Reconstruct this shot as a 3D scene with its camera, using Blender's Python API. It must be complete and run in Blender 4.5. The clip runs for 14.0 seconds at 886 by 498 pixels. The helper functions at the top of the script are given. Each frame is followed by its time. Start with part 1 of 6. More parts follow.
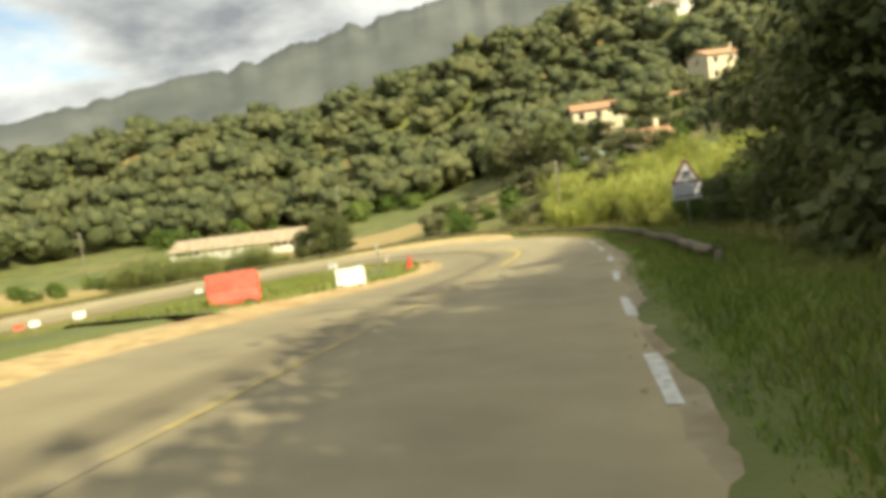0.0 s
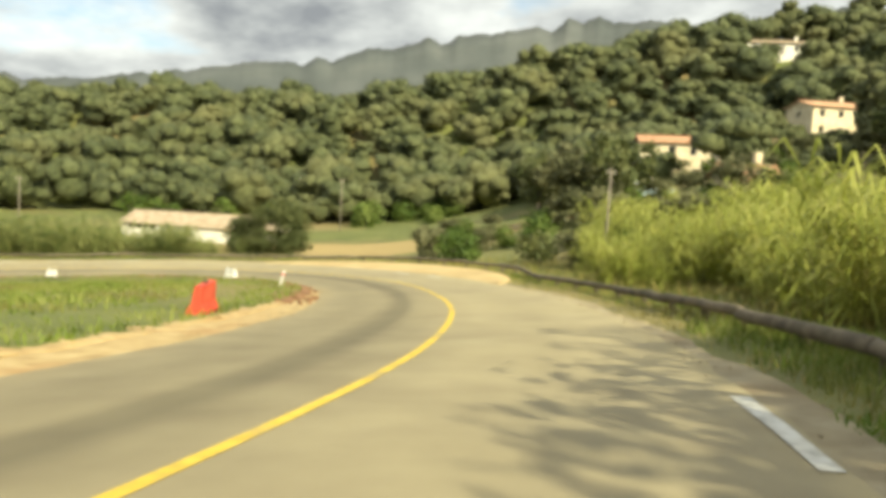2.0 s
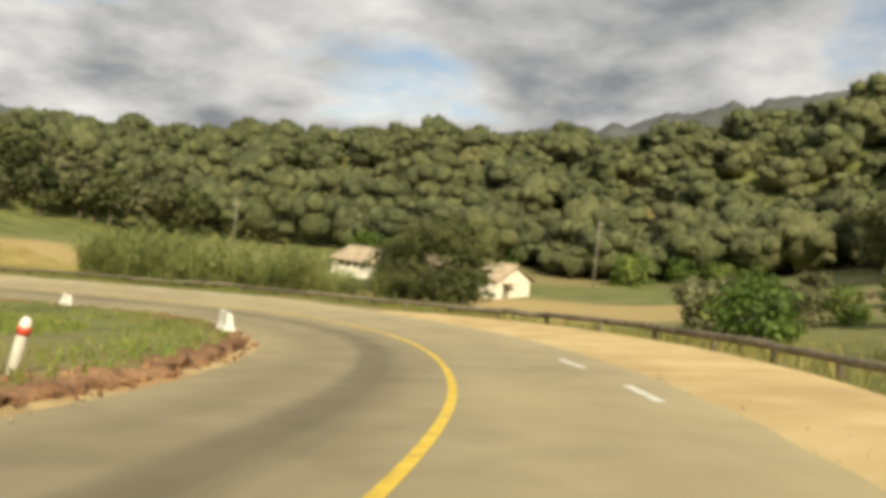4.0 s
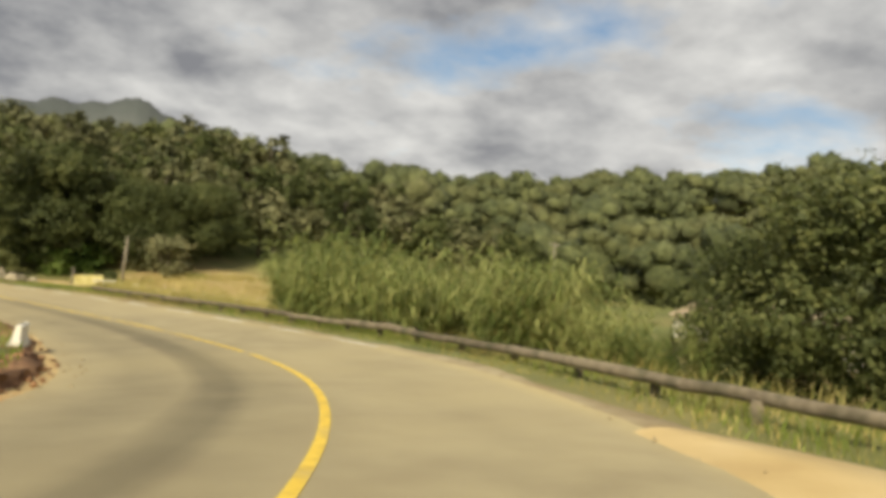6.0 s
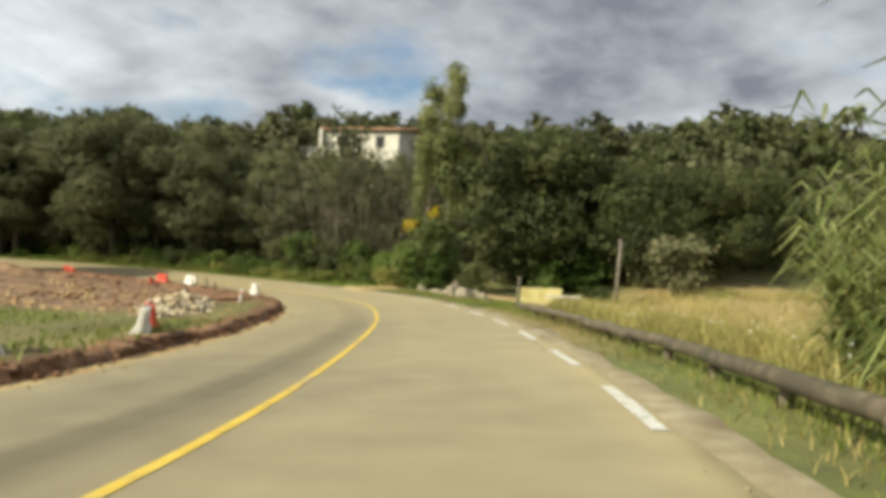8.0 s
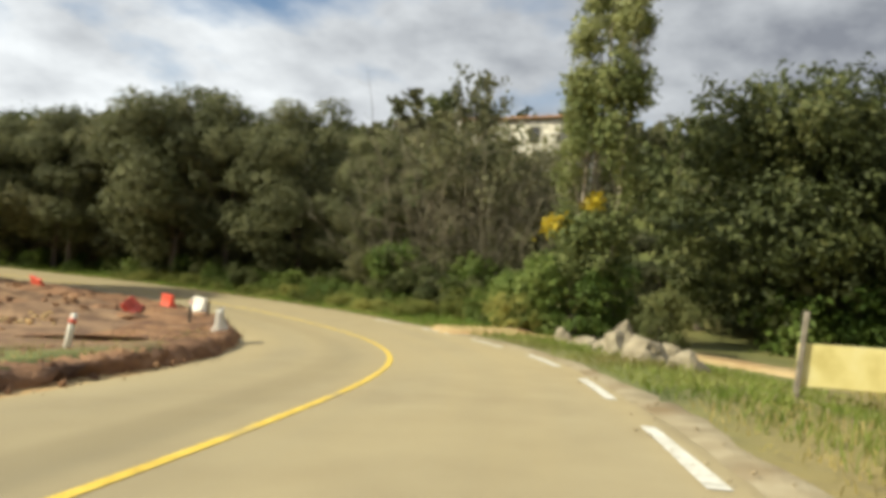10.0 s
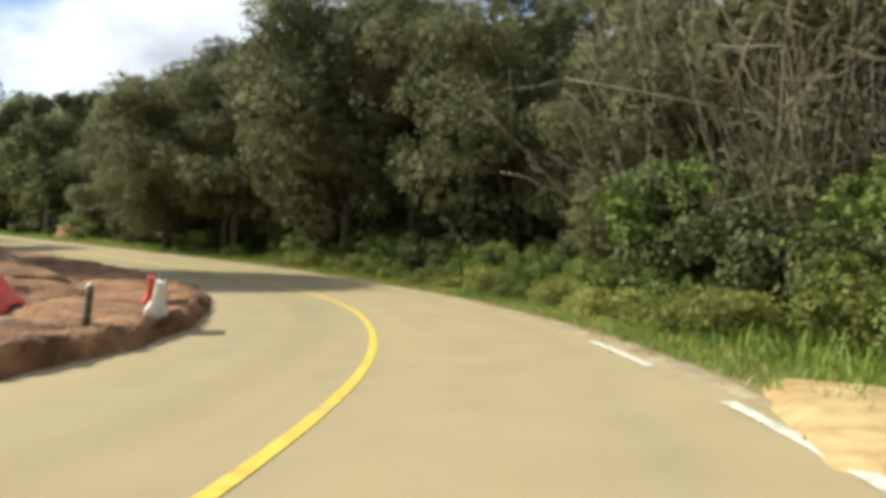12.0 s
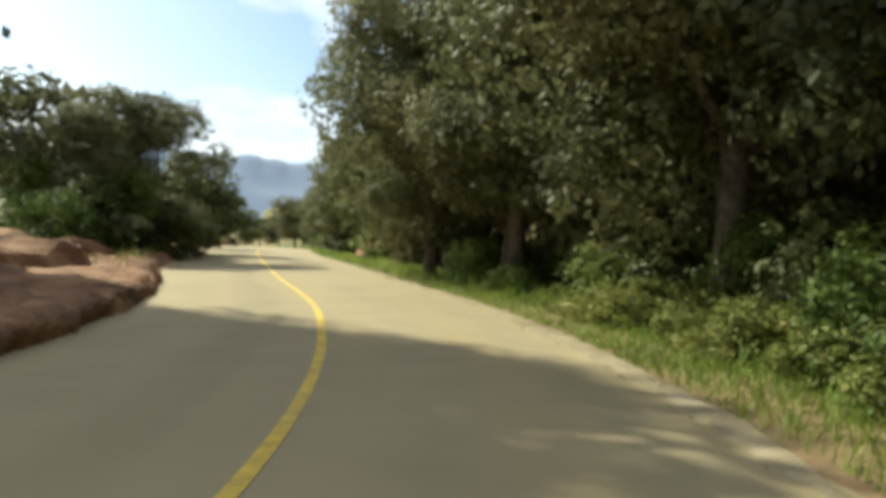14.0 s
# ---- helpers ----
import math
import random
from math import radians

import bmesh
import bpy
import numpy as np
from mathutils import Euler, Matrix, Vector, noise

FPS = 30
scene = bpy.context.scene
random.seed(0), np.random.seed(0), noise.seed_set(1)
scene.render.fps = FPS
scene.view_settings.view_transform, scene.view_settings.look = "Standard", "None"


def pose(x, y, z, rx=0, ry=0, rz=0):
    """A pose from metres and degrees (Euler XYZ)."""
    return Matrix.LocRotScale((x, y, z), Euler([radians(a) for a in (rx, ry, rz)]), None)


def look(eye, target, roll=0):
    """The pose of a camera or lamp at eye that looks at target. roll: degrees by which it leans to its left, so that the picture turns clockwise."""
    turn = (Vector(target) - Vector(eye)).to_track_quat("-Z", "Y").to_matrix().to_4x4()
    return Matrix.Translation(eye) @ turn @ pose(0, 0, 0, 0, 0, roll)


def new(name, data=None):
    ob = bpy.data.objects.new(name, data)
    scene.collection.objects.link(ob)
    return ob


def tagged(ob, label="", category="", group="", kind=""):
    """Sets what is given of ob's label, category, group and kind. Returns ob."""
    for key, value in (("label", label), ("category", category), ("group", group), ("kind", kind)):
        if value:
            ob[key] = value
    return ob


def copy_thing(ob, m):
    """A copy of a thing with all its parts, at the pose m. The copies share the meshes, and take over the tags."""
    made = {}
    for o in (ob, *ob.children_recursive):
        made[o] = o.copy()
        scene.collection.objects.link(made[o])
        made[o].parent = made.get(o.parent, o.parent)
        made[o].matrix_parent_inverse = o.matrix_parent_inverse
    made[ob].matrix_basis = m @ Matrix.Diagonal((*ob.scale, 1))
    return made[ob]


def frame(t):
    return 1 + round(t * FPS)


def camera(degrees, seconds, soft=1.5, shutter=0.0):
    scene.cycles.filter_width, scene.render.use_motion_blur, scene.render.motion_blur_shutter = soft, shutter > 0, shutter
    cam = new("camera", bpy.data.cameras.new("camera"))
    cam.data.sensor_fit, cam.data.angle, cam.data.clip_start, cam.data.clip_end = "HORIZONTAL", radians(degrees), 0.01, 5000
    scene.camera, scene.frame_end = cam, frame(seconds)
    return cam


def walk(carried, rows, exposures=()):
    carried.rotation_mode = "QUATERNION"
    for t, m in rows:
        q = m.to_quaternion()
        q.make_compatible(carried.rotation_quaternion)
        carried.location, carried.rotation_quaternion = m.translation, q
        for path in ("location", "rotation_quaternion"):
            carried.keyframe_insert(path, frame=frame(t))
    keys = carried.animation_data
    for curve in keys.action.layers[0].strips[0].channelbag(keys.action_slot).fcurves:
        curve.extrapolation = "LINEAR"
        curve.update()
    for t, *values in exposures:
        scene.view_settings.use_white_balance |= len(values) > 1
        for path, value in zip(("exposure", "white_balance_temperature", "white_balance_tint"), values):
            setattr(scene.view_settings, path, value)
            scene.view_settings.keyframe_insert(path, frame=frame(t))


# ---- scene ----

cam = camera(60.2, 14.0, soft=4.8)
PATH = [
    (0, (0.003, -0.035, 1.482), (-0.033, 1.95, 1.236), -7.6),
    (0.5, (0.594, 5.975, 0.748), (0.659, 7.956, 0.481), -4.3),
    (1, (1.501, 12.591, 0.033), (1.589, 14.566, -0.273), -2.3),
    (1.5, (2.576, 19.284, -0.691), (2.517, 21.26, -0.995), -0.2),
    (2, (3.519, 24.838, -1.301), (3.38, 26.825, -1.48), 2.6),
    (2.2, (3.4, 27.09, -1.446), (3.23, 29.081, -1.522), 4.2),
    (4.3, (1.803, 53.551, -4.356), (0.815, 55.289, -4.408), 5.3),
    (4.5, (0.993, 55.736, -4.614), (-0.076, 57.427, -4.655), 5.6),
    (5, (-1.211, 60.72, -5.064), (-2.468, 62.275, -5.088), 6.0),
    (5.5, (-3.915, 65.196, -5.476), (-5.346, 66.593, -5.491), 6.1),
    (6, (-7.392, 69.056, -5.949), (-8.989, 70.26, -5.925), 5.8),
    (6.5, (-11.941, 72.874, -6.502), (-13.723, 73.779, -6.449), 4.0),
    (7, (-16.558, 75.532, -6.796), (-18.495, 76.029, -6.778), 4.3),
    (7.5, (-21.322, 77.126, -7.048), (-23.316, 77.282, -7.068), 2.8),
    (8, (-26.271, 78.179, -7.454), (-28.267, 78.052, -7.478), 3.6),
    (8.5, (-31.783, 78.572, -7.858), (-33.767, 78.317, -7.897), 3.6),
    (8.7, (-34.032, 78.481, -7.974), (-36.007, 78.165, -8.032), 5.7),
    (10.8, (-53.857, 76.224, -9.067), (-55.694, 75.438, -8.975), 3.9),
    (11, (-55.894, 75.621, -9.152), (-57.704, 74.775, -9.068), 4.3),
    (11.5, (-60.699, 73.831, -9.409), (-62.379, 72.746, -9.382), 4.1),
    (12, (-65.545, 71.426, -9.696), (-67.057, 70.117, -9.706), 4.3),
    (12.5, (-69.856, 68.465, -9.71), (-71.209, 66.992, -9.714), 4.8),
    (13, (-73.461, 65.189, -9.90), (-74.669, 63.596, -9.892), 5.8),
    (13.5, (-76.883, 61.39, -10.04), (-77.805, 59.615, -10.03), 5.7),
    (14, (-79.967, 56.492, -10.02), (-80.57, 54.586, -10.034), 5.6),
]
walk(cam, [(t, look(eye, target, roll)) for t, eye, target, roll in PATH], exposures=[(0.0, 0.56, 6800, 1), (2.2, 0.52, 6650, 0), (4.4, 0.06, 6800, 7), (7.0, 0.0, 6500, 7), (8.7, 0.0, 5950, 4), (10.8, 0.26, 6300, 7), (12.0, 0.30, 5850, 7), (13.0, 0.34, 5700, 6), (14.0, 0.42, 5850, 3)])

# ---- world and sun ----
SUN_AZ, SUN_EL = radians(142.0), radians(36.0)          # clockwise from +y, and above the horizon
world = bpy.data.worlds.new("world")
scene.world = world
world.use_nodes = True
wn, wl = world.node_tree.nodes, world.node_tree.links
wn.clear()
w_out = wn.new("ShaderNodeOutputWorld")
w_bg = wn.new("ShaderNodeBackground")
w_sky = wn.new("ShaderNodeTexSky")
w_sky.sky_type = "NISHITA"
w_sky.sun_disc = False
w_sky.sun_elevation, w_sky.sun_rotation = SUN_EL, SUN_AZ
w_sky.air_density, w_sky.dust_density, w_sky.ozone_density = 1.0, 1.5, 1.0
w_tc = wn.new("ShaderNodeTexCoord")
w_sep = wn.new("ShaderNodeSeparateXYZ")
w_add = wn.new("ShaderNodeMath")
w_add.operation, w_add.inputs[1].default_value = "ADD", 0.30
w_max = wn.new("ShaderNodeMath")
w_max.operation, w_max.inputs[1].default_value = "MAXIMUM", 0.15
w_div = wn.new("ShaderNodeVectorMath")
w_div.operation = "DIVIDE"
w_comb = wn.new("ShaderNodeCombineXYZ")
wl.new(w_tc.outputs["Generated"], w_sep.inputs[0])
wl.new(w_sep.outputs["Z"], w_add.inputs[0])
wl.new(w_add.outputs[0], w_max.inputs[0])
for k in range(3):
    wl.new(w_max.outputs[0], w_comb.inputs[k])
wl.new(w_tc.outputs["Generated"], w_div.inputs[0])
wl.new(w_comb.outputs[0], w_div.inputs[1])


def cloud_noise(scale, detail, rough, shift):
    mp = wn.new("ShaderNodeMapping")
    mp.inputs["Location"].default_value = shift
    mp.inputs["Scale"].default_value = (1.0, 1.0, 0.8)
    tx = wn.new("ShaderNodeTexNoise")
    tx.inputs["Scale"].default_value, tx.inputs["Detail"].default_value, tx.inputs["Roughness"].default_value = scale, detail, rough
    tx.inputs["Distortion"].default_value = 0.05
    wl.new(w_div.outputs[0], mp.inputs[0])
    wl.new(mp.outputs[0], tx.inputs["Vector"])
    return tx


w_n1 = cloud_noise(1.5, 8.0, 0.54, (3.1, 1.7, 0.0))
w_n2 = cloud_noise(2.6, 8.0, 0.56, (8.3, 4.2, 1.0))
w_cover = wn.new("ShaderNodeValToRGB")
w_cover.color_ramp.elements[0].position, w_cover.color_ramp.elements[1].position = 0.345, 0.465
w_shade = wn.new("ShaderNodeValToRGB")
w_shade.color_ramp.elements[0].position, w_shade.color_ramp.elements[1].position = 0.24, 0.72
w_shade.color_ramp.elements[0].color = (2.2, 2.25, 2.5, 1.0)
w_shade.color_ramp.elements[1].color = (8.0, 7.9, 7.8, 1.0)
w_mix = wn.new("ShaderNodeMix")
w_mix.data_type = "RGBA"
# the cloud opens to the south, and thick cloud is greyer than its edges
w_dot = wn.new("ShaderNodeVectorMath")
w_dot.operation = "DOT_PRODUCT"
w_dot.inputs[1].default_value = (0.25, -0.97, 0.0)
wl.new(w_tc.outputs["Generated"], w_dot.inputs[0])
w_pos = wn.new("ShaderNodeMath")
w_pos.operation, w_pos.inputs[1].default_value = "MAXIMUM", 0.0
wl.new(w_dot.outputs["Value"], w_pos.inputs[0])
w_open = wn.new("ShaderNodeMath")
w_open.operation, w_open.inputs[1].default_value = "MULTIPLY_ADD", -0.11
wl.new(w_pos.outputs[0], w_open.inputs[0])
wl.new(w_n1.outputs["Fac"], w_open.inputs[2])
wl.new(w_open.outputs[0], w_cover.inputs[0])
w_core = wn.new("ShaderNodeMath")
w_core.operation, w_core.inputs[1].default_value = "MULTIPLY_ADD", -0.75
w_base = wn.new("ShaderNodeMath")
w_base.operation, w_base.inputs[1].default_value = "ADD", 0.315
w_glow = wn.new("ShaderNodeMath")
w_glow.operation, w_glow.inputs[1].default_value = "MULTIPLY_ADD", 0.40
wl.new(w_pos.outputs[0], w_glow.inputs[0])
wl.new(w_n2.outputs["Fac"], w_glow.inputs[2])
wl.new(w_glow.outputs[0], w_base.inputs[0])
wl.new(w_open.outputs[0], w_core.inputs[0])
wl.new(w_base.outputs[0], w_core.inputs[2])
wl.new(w_core.outputs[0], w_shade.inputs[0])
wl.new(w_cover.outputs[0], w_mix.inputs["Factor"])
wl.new(w_sky.outputs[0], w_mix.inputs["A"])
wl.new(w_shade.outputs[0], w_mix.inputs["B"])
wl.new(w_mix.outputs["Result"], w_bg.inputs["Color"])
w_bg.inputs["Strength"].default_value = 0.112
wl.new(w_bg.outputs[0], w_out.inputs["Surface"])

sun = new("sun", bpy.data.lights.new("sun", "SUN"))
sun.data.energy, sun.data.angle, sun.data.color = 5.4, radians(0.6), (1.0, 0.90, 0.66)
sun_way = Vector((math.sin(SUN_AZ) * math.cos(SUN_EL), math.cos(SUN_AZ) * math.cos(SUN_EL), math.sin(SUN_EL)))
sun.matrix_world = look(sun_way * 60, (0, 0, 0))

# ---- materials ----
def ramp_mat(name, stops, rough=0.85, scale=4.0, detail=5.0, bump=0.3, bump_scale=30.0, bump_dist=0.02, island=0.0, obj_random=0.0, second=None, metal=0.0, thin=0.0):
    """A surface whose colour runs along stops by a noise at one scale and is stained by a second, larger one."""
    m = bpy.data.materials.new(name)
    m.use_nodes = True
    nt, ln = m.node_tree.nodes, m.node_tree.links
    b = nt["Principled BSDF"]
    b.inputs["Roughness"].default_value, b.inputs["Metallic"].default_value = rough, metal
    geo = nt.new("ShaderNodeNewGeometry")
    n1 = nt.new("ShaderNodeTexNoise")
    n1.inputs["Scale"].default_value, n1.inputs["Detail"].default_value = scale, detail
    ln.new(geo.outputs["Position"], n1.inputs["Vector"])
    r = nt.new("ShaderNodeValToRGB")
    el = r.color_ramp.elements
    el[0].position, el[1].position = 0.3, 0.7
    el[0].color, el[1].color = (*stops[0], 1), (*stops[-1], 1)
    for k, c in enumerate(stops[1:-1]):
        e = el.new(0.3 + 0.4 * (k + 1) / (len(stops) - 1))
        e.color = (*c, 1)
    fac = n1.outputs["Fac"]
    for amount, source in ((island, geo.outputs["Random Per Island"]), (obj_random, None)):
        if amount:
            if source is None:
                source = nt.new("ShaderNodeObjectInfo").outputs["Random"]
            mr = nt.new("ShaderNodeMapRange")
            mr.inputs["To Min"].default_value, mr.inputs["To Max"].default_value = -amount, amount
            ad = nt.new("ShaderNodeMath")
            ln.new(source, mr.inputs["Value"])
            ln.new(fac, ad.inputs[0])
            ln.new(mr.outputs[0], ad.inputs[1])
            fac = ad.outputs[0]
    ln.new(fac, r.inputs[0])
    col = r.outputs[0]
    if second:
        c2, s2, lo, hi = second
        n2 = nt.new("ShaderNodeTexNoise")
        n2.inputs["Scale"].default_value, n2.inputs["Detail"].default_value = s2, 4.0
        ln.new(geo.outputs["Position"], n2.inputs["Vector"])
        mr = nt.new("ShaderNodeMapRange")
        mr.inputs["From Min"].default_value, mr.inputs["From Max"].default_value = lo, hi
        ln.new(n2.outputs["Fac"], mr.inputs["Value"])
        mx = nt.new("ShaderNodeMix")
        mx.data_type = "RGBA"
        mx.inputs["B"].default_value = (*c2, 1)
        ln.new(mr.outputs[0], mx.inputs["Factor"])
        ln.new(col, mx.inputs["A"])
        col = mx.outputs["Result"]
    ln.new(col, b.inputs["Base Color"])
    if bump:
        n3 = nt.new("ShaderNodeTexNoise")
        n3.inputs["Scale"].default_value, n3.inputs["Detail"].default_value = bump_scale, 4.0
        ln.new(geo.outputs["Position"], n3.inputs["Vector"])
        bp = nt.new("ShaderNodeBump")
        bp.inputs["Strength"].default_value, bp.inputs["Distance"].default_value = bump, bump_dist
        ln.new(n3.outputs["Fac"], bp.inputs["Height"])
        ln.new(bp.outputs[0], b.inputs["Normal"])
    if thin:
        tr = nt.new("ShaderNodeBsdfTranslucent")
        ln.new(col, tr.inputs["Color"])
        ms = nt.new("ShaderNodeMixShader")
        ms.inputs[0].default_value = thin
        ln.new(b.outputs[0], ms.inputs[1])
        ln.new(tr.outputs[0], ms.inputs[2])
        ln.new(ms.outputs[0], nt["Material Output"].inputs["Surface"])
        b.inputs["Specular IOR Level"].default_value = 0.25
    return m


def leaf_mat(name, stops, scale=0.25, island=0.16, obj_random=0.10, thin=0.34, rough=0.6, second=None):
    return ramp_mat(name, stops, rough=rough, scale=scale, detail=3.0, bump=0, island=island, obj_random=obj_random, thin=thin, second=second)


M = {}
M["oak"] = leaf_mat("oak_leaf", [(0.054, 0.066, 0.022), (0.104, 0.122, 0.042), (0.174, 0.182, 0.066)])
M["olive"] = leaf_mat("grey_green_leaf", [(0.082, 0.087, 0.040), (0.146, 0.149, 0.070), (0.232, 0.222, 0.112)])
M["bright"] = leaf_mat("bright_leaf", [(0.070, 0.116, 0.023), (0.131, 0.186, 0.038), (0.210, 0.254, 0.064)])
M["far_oak"] = ramp_mat("far_oak", [(0.042, 0.052, 0.019), (0.088, 0.102, 0.037), (0.148, 0.160, 0.061)], rough=0.85, scale=1.6, detail=8.0, bump=1.0, bump_scale=3.0, bump_dist=0.5, island=0.14, second=((0.150, 0.148, 0.056), 0.06, 0.48, 0.68))
M["bramble"] = leaf_mat("bramble_leaf", [(0.120, 0.145, 0.034), (0.225, 0.245, 0.060), (0.370, 0.360, 0.105)], island=0.22, thin=0.4)
# lighter copy of the oak leaf, standing in for light on close crowns
M["lit_oak"] = leaf_mat("lit_oak_leaf", [(0.088, 0.096, 0.042), (0.162, 0.170, 0.078), (0.266, 0.264, 0.130)])
M["poplar"] = leaf_mat("poplar_leaf", [(0.132, 0.163, 0.054), (0.233, 0.256, 0.093), (0.342, 0.350, 0.147)])
M["cane"] = leaf_mat("cane_leaf", [(0.120, 0.155, 0.042), (0.235, 0.270, 0.080), (0.420, 0.425, 0.165)], scale=0.6, thin=0.38, island=0.22)
M["cane_dry"] = leaf_mat("dry_cane_leaf", [(0.220, 0.250, 0.050), (0.370, 0.395, 0.085), (0.540, 0.530, 0.160)], scale=0.5, thin=0.45)
M["yellow_leaf"] = leaf_mat("yellow_leaf", [(0.40, 0.30, 0.02), (0.62, 0.48, 0.03)], island=0.2)
M["grass"] = leaf_mat("grass_blade", [(0.098, 0.144, 0.021), (0.172, 0.224, 0.037), (0.270, 0.287, 0.075)], scale=0.35, thin=0.3, second=((0.24, 0.19, 0.075), 0.22, 0.50, 0.72))
M["lush"] = leaf_mat("lush_blade", [(0.125, 0.191, 0.030), (0.213, 0.294, 0.048), (0.331, 0.389, 0.091)], scale=0.5, thin=0.32)
M["dry_grass"] = leaf_mat("dry_grass_blade", [(0.165, 0.155, 0.046), (0.295, 0.255, 0.082), (0.450, 0.365, 0.140)], scale=0.4, thin=0.25)
M["golden_grass"] = leaf_mat("golden_grass_blade", [(0.27, 0.235, 0.075), (0.42, 0.36, 0.125), (0.58, 0.49, 0.20)], scale=0.4, thin=0.35, second=((0.30, 0.32, 0.09), 0.3, 0.52, 0.66))
M["bark"] = ramp_mat("bark", [(0.055, 0.043, 0.032), (0.115, 0.092, 0.070), (0.18, 0.15, 0.12)], rough=0.95, scale=9.0, bump=0.8, bump_scale=22.0, bump_dist=0.03)
M["pale_bark"] = ramp_mat("pale_bark", [(0.16, 0.13, 0.10), (0.28, 0.24, 0.19), (0.38, 0.34, 0.28)], rough=0.9, scale=7.0, bump=0.6, bump_scale=25.0)
M["twig"] = ramp_mat("dry_twig", [(0.100, 0.088, 0.054), (0.180, 0.158, 0.104), (0.265, 0.236, 0.162)], rough=0.95, scale=1.5, bump=0, island=0.2)
M["rail_wood"] = ramp_mat("weathered_log", [(0.088, 0.070, 0.047), (0.152, 0.121, 0.081), (0.228, 0.186, 0.128)], rough=0.9, scale=5.0, bump=0.7, bump_scale=28.0, obj_random=0.16, second=((0.075, 0.07, 0.04), 1.6, 0.50, 0.70))
M["pole_wood"] = ramp_mat("pole_wood", [(0.15, 0.125, 0.095), (0.24, 0.205, 0.16), (0.33, 0.29, 0.235)], rough=0.9, scale=6.0, bump=0.5)
M["soil"] = ramp_mat("red_soil", [(0.15, 0.072, 0.036), (0.26, 0.135, 0.065), (0.37, 0.215, 0.11)], rough=0.95, scale=1.6, bump=1.0, bump_scale=9.0, bump_dist=0.08, second=((0.10, 0.052, 0.03), 0.6, 0.52, 0.7))
M["sand"] = ramp_mat("sandy_gravel", [(0.36, 0.245, 0.105), (0.48, 0.345, 0.16), (0.57, 0.43, 0.22)], rough=0.95, scale=3.0, bump=0.8, bump_scale=40.0, second=((0.38, 0.205, 0.075), 0.5, 0.5, 0.72))
M["layby"] = ramp_mat("loose_sand", [(0.44, 0.31, 0.135), (0.52, 0.38, 0.175), (0.59, 0.45, 0.23)], rough=0.95, scale=0.9, bump=0.4, bump_scale=25.0, second=((0.40, 0.285, 0.135), 0.25, 0.55, 0.75))
M["pale_sand"] = ramp_mat("pale_grit", [(0.27, 0.215, 0.125), (0.36, 0.295, 0.18), (0.44, 0.37, 0.24)], rough=0.95, scale=2.5, bump=0.8, bump_scale=40.0, second=((0.24, 0.17, 0.085), 0.7, 0.5, 0.72))
M["pale_rubble"] = ramp_mat("pale_rubble", [(0.36, 0.27, 0.16), (0.52, 0.42, 0.28), (0.66, 0.57, 0.42)], rough=0.95, scale=3.0, bump=0.5, bump_scale=20.0, island=0.18)
M["white_paint"] = ramp_mat("road_white", [(0.42, 0.40, 0.34), (0.66, 0.63, 0.55), (0.78, 0.76, 0.69)], rough=0.8, scale=9.0, bump=0.3, bump_scale=80.0)
M["yellow_paint"] = ramp_mat("road_yellow", [(0.50, 0.34, 0.06), (0.68, 0.47, 0.055), (0.76, 0.55, 0.09)], rough=0.8, scale=6.0, bump=0.3, bump_scale=80.0, second=((0.36, 0.29, 0.15), 0.9, 0.56, 0.72))
M["worn_yellow"] = ramp_mat("worn_road_yellow", [(0.27, 0.215, 0.10), (0.36, 0.285, 0.12), (0.44, 0.34, 0.13)], rough=0.85, scale=5.0, bump=0.3, bump_scale=80.0, second=((0.24, 0.205, 0.14), 0.8, 0.46, 0.62))
M["red_plastic"] = ramp_mat("red_plastic", [(0.42, 0.045, 0.025), (0.58, 0.07, 0.035), (0.64, 0.12, 0.07)], rough=0.55, scale=2.5, bump=0.1)
M["white_plastic"] = ramp_mat("white_plastic", [(0.52, 0.49, 0.42), (0.74, 0.71, 0.63), (0.82, 0.80, 0.74)], rough=0.55, scale=3.0, bump=0.1)
M["galv"] = ramp_mat("galvanised_steel", [(0.30, 0.30, 0.29), (0.42, 0.42, 0.41)], rough=0.45, scale=12.0, bump=0.1, metal=0.7)
M["sign_white"] = ramp_mat("sign_white", [(0.40, 0.40, 0.42), (0.52, 0.52, 0.54)], rough=0.5, scale=5.0, bump=0)
# sign red darkened in the colour to stand for the trees' shade
M["sign_red"] = ramp_mat("sign_red", [(0.13, 0.055, 0.052), (0.18, 0.075, 0.07)], rough=0.5, scale=5.0, bump=0)
M["black"] = ramp_mat("black_print", [(0.015, 0.015, 0.016), (0.03, 0.03, 0.03)], rough=0.6, scale=5.0, bump=0)
M["render_white"] = ramp_mat("white_render", [(0.62, 0.57, 0.47), (0.76, 0.71, 0.60), (0.82, 0.78, 0.68)], rough=0.9, scale=1.2, bump=0.4, bump_scale=25.0, second=((0.48, 0.42, 0.33), 0.5, 0.55, 0.75))
M["render_cream"] = ramp_mat("cream_render", [(0.58, 0.47, 0.30), (0.70, 0.59, 0.40), (0.76, 0.66, 0.48)], rough=0.9, scale=1.0, bump=0.4, bump_scale=25.0)
M["yellow_board"] = ramp_mat("yellow_board", [(0.58, 0.48, 0.17), (0.74, 0.64, 0.27), (0.80, 0.72, 0.38)], rough=0.8, scale=2.0, bump=0.2)
